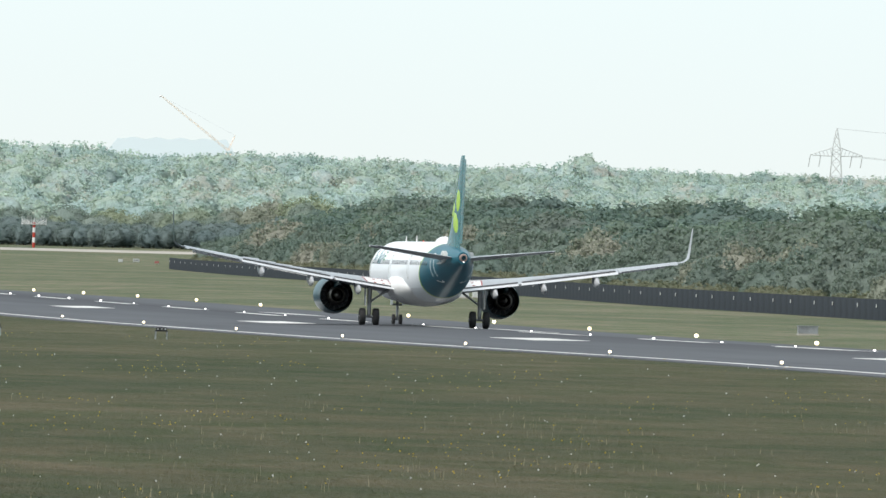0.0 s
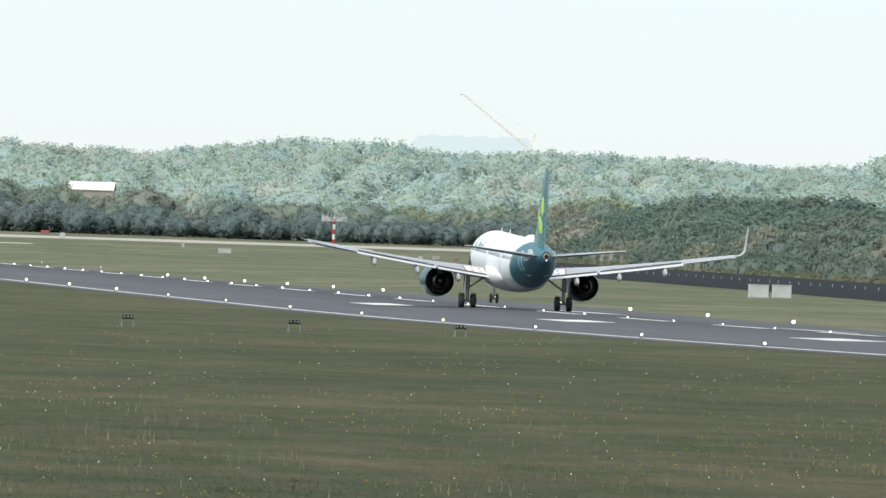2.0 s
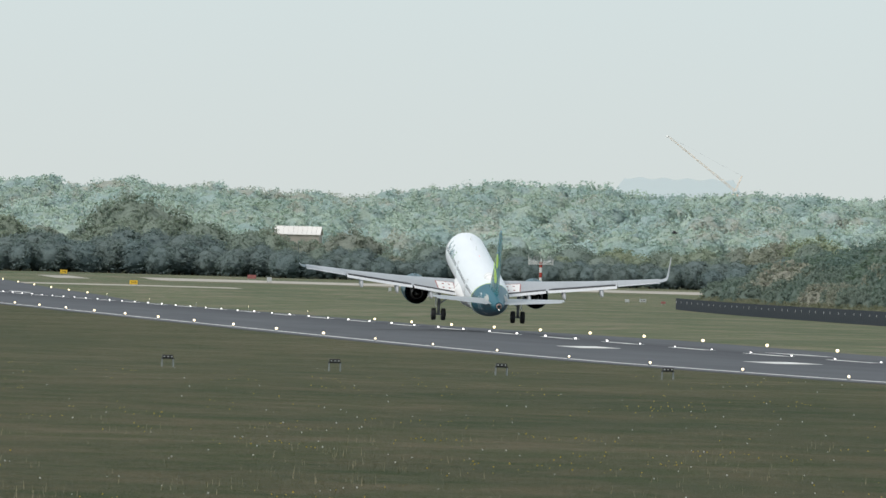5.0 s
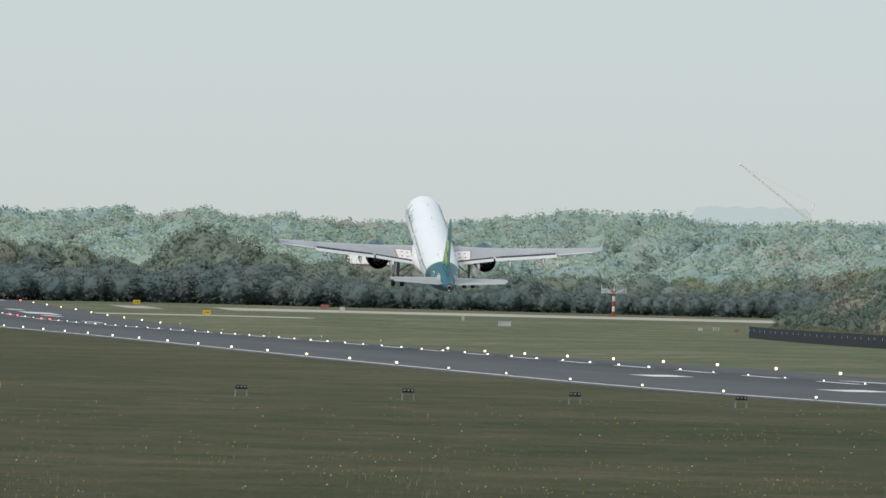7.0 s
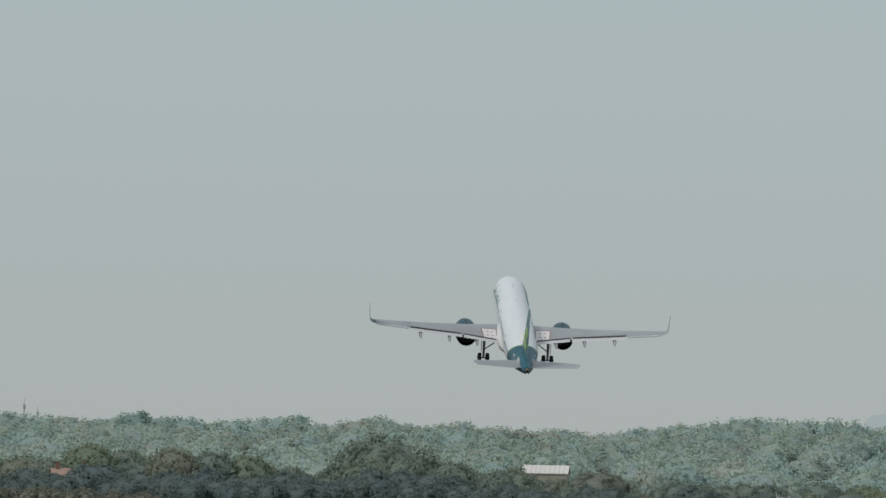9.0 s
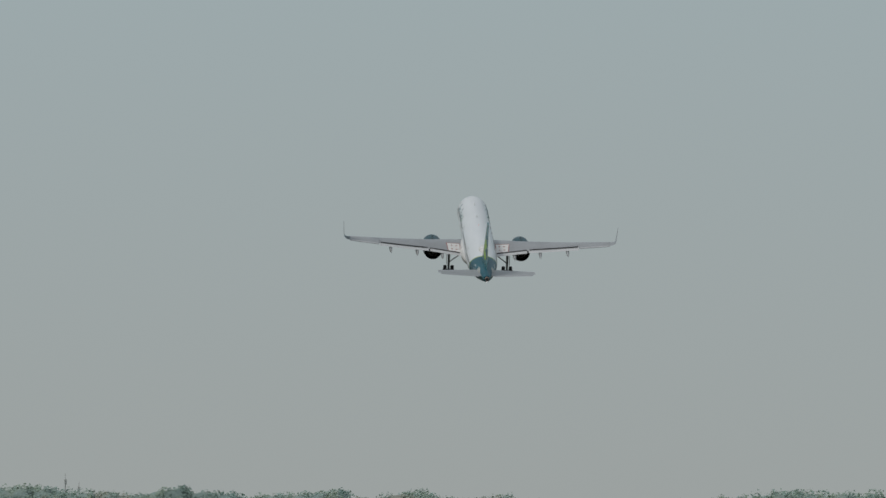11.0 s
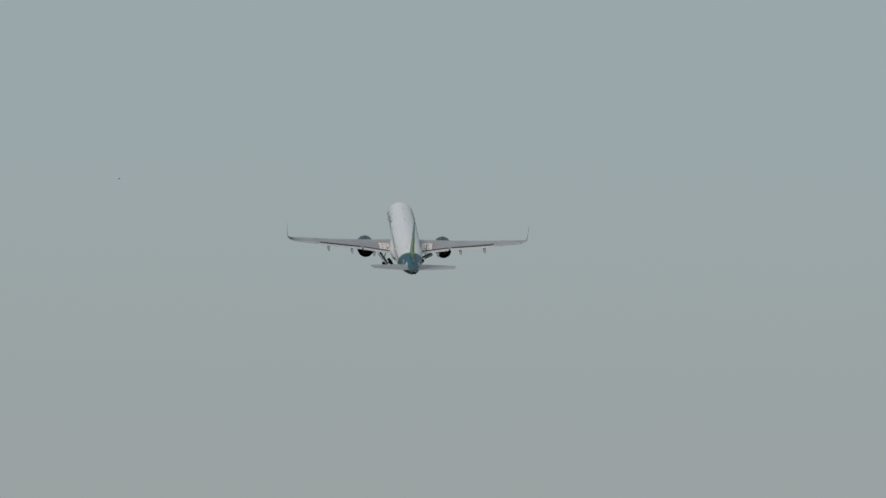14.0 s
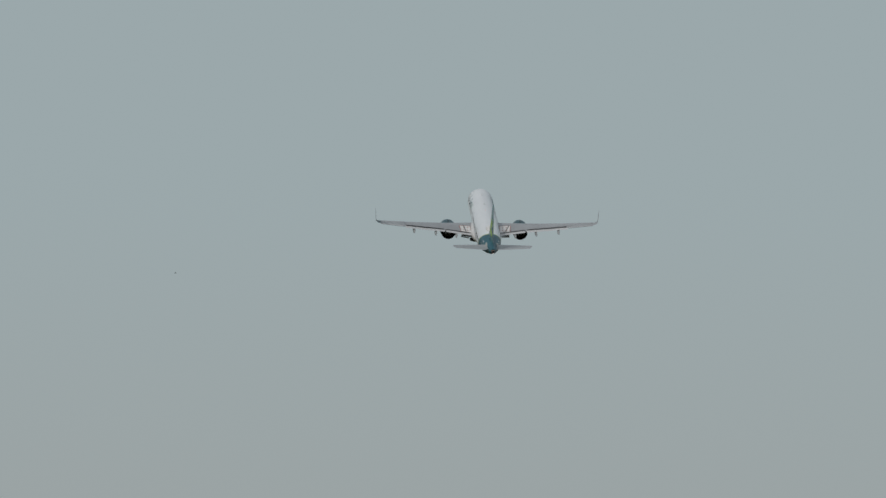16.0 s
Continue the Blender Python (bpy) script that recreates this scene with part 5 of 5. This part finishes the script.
# ---- pylon and crane on the skyline ----
def pylon():
    D = 4300
    x0 = D * math.tan(radians(8.22))
    e = thing("electricity_pylon", "grey steel lattice electricity pylon above the woods", "pylon")
    g = land(x0, D)
    H = EYE[2] + D * math.tan(radians(0.449)) - g
    levels = [(0, 3.4), (H * 0.22, 2.4), (H * 0.42, 1.75), (H * 0.58, 1.45), (H * 0.68, 1.35), (H * 0.74, 1.25), (H * 0.84, 0.85), (H * 0.93, 0.45), (H, 0.08)]
    for sx in (-1, 1):
        for sy in (-1, 1):
            bm = bmesh.new()
            for (za, wa), (zb, wb) in zip(levels, levels[1:]):
                tube(bm, (sx * wa, sy * wa, za), (sx * wb, sy * wb, zb), 0.13, 0.11, 5)
            part("leg", bm, PALE_STEEL, e)
    bm = bmesh.new()
    for (za, wa), (zb, wb) in zip(levels, levels[1:]):
        k = max(1, int((zb - za) / 2.4))
        for q in range(k):
            u0, u1 = q / k, (q + 1) / k
            a0, a1, z0, z1 = wa + (wb - wa) * u0, wa + (wb - wa) * u1, za + (zb - za) * u0, za + (zb - za) * u1
            for sx in (-1, 1):
                tube(bm, (sx * a0, -a0, z0), (-sx * a1, -a1, z1), 0.06, 0.06, 4)
                tube(bm, (sx * a0, a0, z0), (-sx * a1, a1, z1), 0.06, 0.06, 4)
            tube(bm, (-a1, -a1, z1), (a1, -a1, z1), 0.06, 0.06, 4)
    part("bracing", bm, PALE_STEEL, e)
    za = H * 0.66
    for s in (-1, 1):
        bm = bmesh.new()
        for yy in (-1, 1):
            tube(bm, (s * 1.3, yy * 0.9, za), (s * 8.1, 0, za + 0.2), 0.12, 0.1, 4)
            tube(bm, (s * 1.25, yy * 0.8, za + 2.6), (s * 8.1, 0, za + 0.25), 0.1, 0.09, 4)
        for q in range(6):
            u = q / 6
            tube(bm, (s * (1.3 + 6.8 * u), 0, za), (s * (1.3 + 6.8 * (u + 0.1)), 0, za + 2.5 * (1 - u)), 0.07, 0.07, 4)
        part("crossarm", bm, PALE_STEEL, e)
        for xx in (8.0, 4.8):
            bm = bmesh.new()
            rings = []
            for q in range(15):
                r = 0.2 if q % 2 else 0.08
                rings.append([(s * xx - 0.04 * q + r * math.cos(t), r * math.sin(t), za - 0.25 * q) for t in [k * math.pi / 3 for k in range(6)]])
            loft(bm, rings)
            part("insulator", bm, CABINET, e)
    e.matrix_basis = Matrix.Translation((x0, D, g)) @ Matrix.Rotation(-0.1, 4, "Z")
    for k, (a, z) in enumerate(((8.0, za - 0.1), (4.5, za - 0.1), (0, H))):
        w = finish("power_cable", tube(bmesh.new(), (0, 0, 0), (0, 0, 0.01), 0.01), PALE_STEEL)
        bm = bmesh.new()
        pts = [(a + 130 * q / 12, 60 * q / 12, z - 9 * (q / 12) * (2 - q / 12) * 0.55) for q in range(13)]
        for p0, p1 in zip(pts, pts[1:]):
            tube(bm, p0, p1, 0.05, 0.05, 5)
        bm.to_mesh(w.data)
        bm.free()
        w.parent = e


pylon()


def crane():
    D = 4650
    e = thing("luffing_crane", "pale orange crane jib rising over the woods", "crane")
    def at(az, el, dy=0.0):
        x = D * math.tan(radians(az))
        return Vector((x, D + dy, EYE[2] + math.hypot(D, x) * math.tan(radians(el))))
    foot, tip, back = at(5.755, 0.295), at(5.477, 0.51), at(5.781, 0.357)
    def lattice(a, b, w, r):
        bm = bmesh.new()
        d = (b - a).normalized()
        u = d.cross(Vector((0, 1, 0))).normalized() * w
        v = Vector((0, w, 0))
        n = max(4, int((b - a).length / 1.6))
        for s, t in ((1, 1), (1, -1), (-1, 1), (-1, -1)):
            tube(bm, a + u * s + v * t, b + (u * s + v * t) * 0.5, r, r * 0.8, 5)
        for k in range(n):
            p, q = a + (b - a) * (k / n), a + (b - a) * ((k + 1) / n)
            s = 1 if k % 2 else -1
            tube(bm, p + u * s + v, q - u * s + v, r * 0.7, r * 0.7, 4)
            tube(bm, p - u * s - v, q + u * s - v, r * 0.7, r * 0.7, 4)
        return bm
    part("jib", lattice(foot, tip, 0.3, 0.05), ORANGE, e)
    part("back_mast", lattice(foot, back, 0.26, 0.05), ORANGE, e)
    bm = bmesh.new()
    tube(bm, back, tip, 0.012, 0.012, 4)
    part("stay_cable", bm, GALV, e)
    bm = bmesh.new()
    box(bm, foot.x, D, foot.z - 1.6, 2.0, 1.6, 1.2, bevel=0.2)
    part("machinery_house", bm, ORANGE, e)
    gz = land(foot.x, D)
    part("tower", lattice(Vector((foot.x, D, gz)), Vector((foot.x, D, foot.z - 1.2)), 0.8, 0.14), ORANGE, e)
    bm = bmesh.new()
    tube(bm, tip, tip + Vector((-0.6, 0, -0.3)), 0.3, 0.2, 6)
    part("jib_head", bm, GALV, e)


crane()


def antenna_tower(az, dist, el_top):
    x = dist * math.tan(radians(az))
    g = land(x, dist)
    H = EYE[2] + dist * math.tan(radians(el_top)) - g
    e = thing("radio_mast", "thin grey radio mast on the skyline", "mast", m=Matrix.Translation((x, dist, g)))
    bm = bmesh.new()
    tube(bm, (0, 0, -0.2), (0, 0, H * 0.8), 0.3, 0.2, 8)
    part("pole", bm, PALE_STEEL, e)
    bm = bmesh.new()
    tube(bm, (0, 0, H * 0.8), (0, 0, H), 0.15, 0.08, 6)
    for k in range(3):
        box(bm, 0.35 * math.cos(k * 2.1), 0.35 * math.sin(k * 2.1), H * 0.82, 0.25, 0.25, 1.6)
    part("antenna_head", bm, PALE_STEEL, e)


antenna_tower(1.868, 4560, 0.335)
antenna_tower(1.923, 4560, 0.30)

# ---- meadow in front of the runway ----
rng = np.random.default_rng(3)


def meadow(n):
    """Places over the near grass, denser close by: x, y, z."""
    y = 262 + 540 * (1 - np.sqrt(1 - rng.random(n)))
    x = y * np.tan(np.radians(1.6 + 7.6 * rng.random(n)))
    keep = x < 85.5
    x, y = x[keep], y[keep]
    z = np.interp(y, list(range(250, 820, 10)), [level(v) for v in range(250, 820, 10)])
    return x, y, z


def blades(n, size, material, name, label, category, spread, lean):
    x, y, z = meadow(n)
    k = len(x)
    if material is STRAW:
        w = np.sin(x * 0.9 + 2 * np.sin(y * 0.05)) * np.sin(y * 0.11 + x * 0.3) + rng.normal(size=k) * 0.25
        ok = (w > 0.35) & (y < 470)
        x, y, z = x[ok], y[ok], z[ok]
        k = len(x)
    patch = 0.55 + 0.45 * np.sin(x * 0.55 + 2 * np.sin(y * 0.031)) * np.sin(y * 0.055 + x * 0.21)
    h = size * (0.45 + 0.75 * rng.random(k)) * (0.65 + 0.5 * patch) * np.clip((810 - y) / 420, 0.3, 1)
    a = rng.random(k) * 6.283
    w = spread * (0.5 + rng.random(k))
    dx, dy = np.cos(a) * w, np.sin(a) * w
    lx, ly = rng.normal(size=k) * lean * h, rng.normal(size=k) * lean * h
    q = np.stack([np.stack([x - dx, y - dy, z - 0.03], 1), np.stack([x + dx, y + dy, z - 0.03], 1),
                  np.stack([x + lx + dx * 0.15, y + ly + dy * 0.15, z + h], 1), np.stack([x + lx - dx * 0.15, y + ly - dy * 0.15, z + h], 1)], 1)
    return tagged(new(name, quads_mesh(name, q.reshape(-1, 3), material)), label, category, kind="stuff")


blades(230000, 0.022, BLADE, "meadow_grass", "rough green-brown meadow grass", "grass", 0.022, 1.1)
blades(6000, 0.2, STRAW, "straw_stalks", "thin dry straw-coloured stalks standing in drifts", "grass", 0.008, 0.12)


def flowers(n, r, material, name, label, patches):
    x, y, z = meadow(n * 6)
    k = len(x)
    dens = np.sin(x * 0.7 + 1.7 * np.sin(y * 0.037)) * np.sin(y * 0.13 + x * 0.23) * (0.6 + 0.4 * np.sin(x * 0.17 + y * 0.02)) + rng.normal(size=k) * 0.1
    ok = np.argsort(-dens if patches else rng.random(k))[:n]
    x, y, z = x[ok], y[ok], z[ok]
    h = 0.1 + 0.14 * rng.random(n)
    o = np.array([(1, 0, 0), (0, 1, 0), (-1, 0, 0), (0, -1, 0)])
    rr = r * (0.5 + rng.random(n))
    quads = []
    for ax in range(3):
        d = [np.roll(o, ax, axis=1)[j] for j in range(4)]
        quads.append(np.stack([np.stack([x + rr * v[0], y + rr * v[1], z + h + rr * v[2]], 1) for v in d], 1))
    q = np.concatenate(quads)
    return tagged(new(name, quads_mesh(name, q.reshape(-1, 3), material)), label, "flowers", kind="stuff")


flowers(280, 0.018, SEED, "dandelion_clocks", "scattered pale dandelion seed heads in the grass", False)
flowers(1100, 0.017, PETAL, "yellow_flowers", "patches of small yellow meadow flowers", True)


# ---- birds ----
def bird(label, span):
    e = thing("bird", label, "bird")
    bm = bmesh.new()
    rings = []
    for y, r in ((0.24, 0.005), (0.2, 0.03), (0.12, 0.05), (0, 0.065), (-0.12, 0.045), (-0.24, 0.012)):
        rings.append([(r * math.cos(t), y, r * 0.9 * math.sin(t)) for t in [2 * math.pi * i / 8 for i in range(8)]])
    loft(bm, rings)
    part("body", bm, BLACK, e, smooth=True)
    for s in (-1, 1):
        bm = bmesh.new()
        v = [(0, 0.08, 0.02), (s * span * 0.25, 0.1, 0.1), (s * span * 0.5, 0.0, 0.06), (s * span * 0.25, -0.08, 0.1), (0, -0.08, 0.02)]
        put(bm, v + [(a, b, c - 0.012) for a, b, c in v], [(0, 1, 2, 3, 4), (9, 8, 7, 6, 5)] + [(i, (i + 1) % 5, 5 + (i + 1) % 5, 5 + i) for i in range(5)])
        part("wing", bm, BLACK, e)
    return e


CROW = bird("black crow flying low over the airfield", 0.9)
HIGH_BIRD = bird("small dark bird high in the sky", 0.6)


# ---- what moves ----
def motions():
    flight = [
        (0, 110.43, 959.57, 0.27, -0.14, 0.57, -0.16),
        (0.5, 110.80, 996.11, 0.28, -0.23, 0.56, 0.01),
        (1, 110.87, 1033.08, 0.22, 0.15, 0.24, 0.11),
        (1.5, 111.01, 1070.43, 0.15, 0.54, 0.34, 0.18),
        (2, 110.99, 1108.26, 0.05, 1.22, 0.38, 0.12),
        (2.5, 111.04, 1146.52, 0.17, 2.73, 0.72, 0.09),
        (3, 110.90, 1185.25, 0.15, 3.93, 0.33, -0.08),
        (3.5, 110.94, 1224.36, 0.13, 5.10, 0.53, 0.00),
        (4, 110.85, 1263.87, 0.22, 5.91, 0.78, 0.02),
        (4.5, 110.95, 1303.69, 0.49, 7.20, 0.95, 0.16),
        (7, 111.75, 1507.08, 6.89, 12.77, 0.31, 0.14),
        (7.5, 111.94, 1547.35, 9.66, 13.48, 0.82, 0.10),
        (8, 112.06, 1587.77, 13.36, 14.09, 1.23, -0.01),
        (8.5, 112.25, 1628.32, 17.42, 14.88, 1.30, 0.17),
        (9, 112.46, 1668.98, 22.33, 15.35, 1.28, -0.16),
        (9.5, 113.01, 1709.74, 27.37, 15.49, 1.34, -0.33),
        (10, 113.40, 1750.67, 33.27, 15.35, 0.80, -0.55),
        (12.5, 111.58, 1954.52, 60.94, 15.36, 0.25, -0.08),
        (13, 111.37, 1995.61, 66.44, 15.40, 0.34, -0.06),
        (13.5, 111.19, 2036.94, 71.95, 15.44, 0.19, 0.01),
        (14, 111.04, 2078.54, 77.45, 15.46, -0.21, 0.06),
        (14.5, 110.91, 2120.42, 82.95, 15.49, -0.44, 0.14),
        (15, 110.81, 2162.59, 88.46, 15.55, -0.58, 0.20),
        (15.5, 110.71, 2205.04, 93.96, 15.49, -0.57, 0.24),
        (16, 110.62, 2247.80, 99.47, 15.43, -0.45, 0.31),
    ]
    walk(PLANE, [(t, pose(x, y, z, pitch, bank, yaw)) for t, x, y, z, pitch, bank, yaw in flight])
    fold = {-1: [(0, 0), (12.4, 0), (13, 6), (13.5, 17), (14, 35), (15, 58), (16, 80)], 1: [(0, 0), (12.3, 0), (13, 12), (13.5, 38), (14, 63), (14.5, 82), (16, 88)]}
    for s, g in zip((-1, 1), MAIN_LEGS):
        walk(g, [(t, pose(s * 3.8, 0, 2.6 - drop, 0, s * a, 0)) for t, a, drop in [(0, 0, 0), (4.2, 0, 0), (5.6, 0, 0.3)] + [(t, a, 0.3) for t, a in fold[s][1:]]])
    walk(NOSE_LEG, [(t, pose(0, 16.9, 1.98, a, 0, 0)) for t, a in ((0, 0), (10.3, 0), (11.5, 50), (12.4, 88), (16, 88))])

    def spot(az, el, dist):
        a, e = radians(az), radians(el)
        return (math.sin(a) * dist, math.cos(a) * dist, EYE[2] + dist * math.tan(e))
    walk(CROW, [(t, pose(*spot(az, el, 900), 0, r, -80)) for t, az, el, r in ((0, 2.0, -0.19, 0), (2.5, 3.821, -0.165, 15), (3, 4.183, -0.16, -10), (4.5, 5.163, 0.045, 12), (8, 8.0, 0.35, 0), (16, 15.0, 0.9, 0))])
    walk(HIGH_BIRD, [(t, pose(*spot(az, el, 2600), 0, 0, 80)) for t, az, el in ((0, 2.6, 2.33), (12.5, 1.98, 2.293), (14, 1.891, 2.28), (15, 1.757, 2.282), (16, 1.563, 2.234))])


motions()
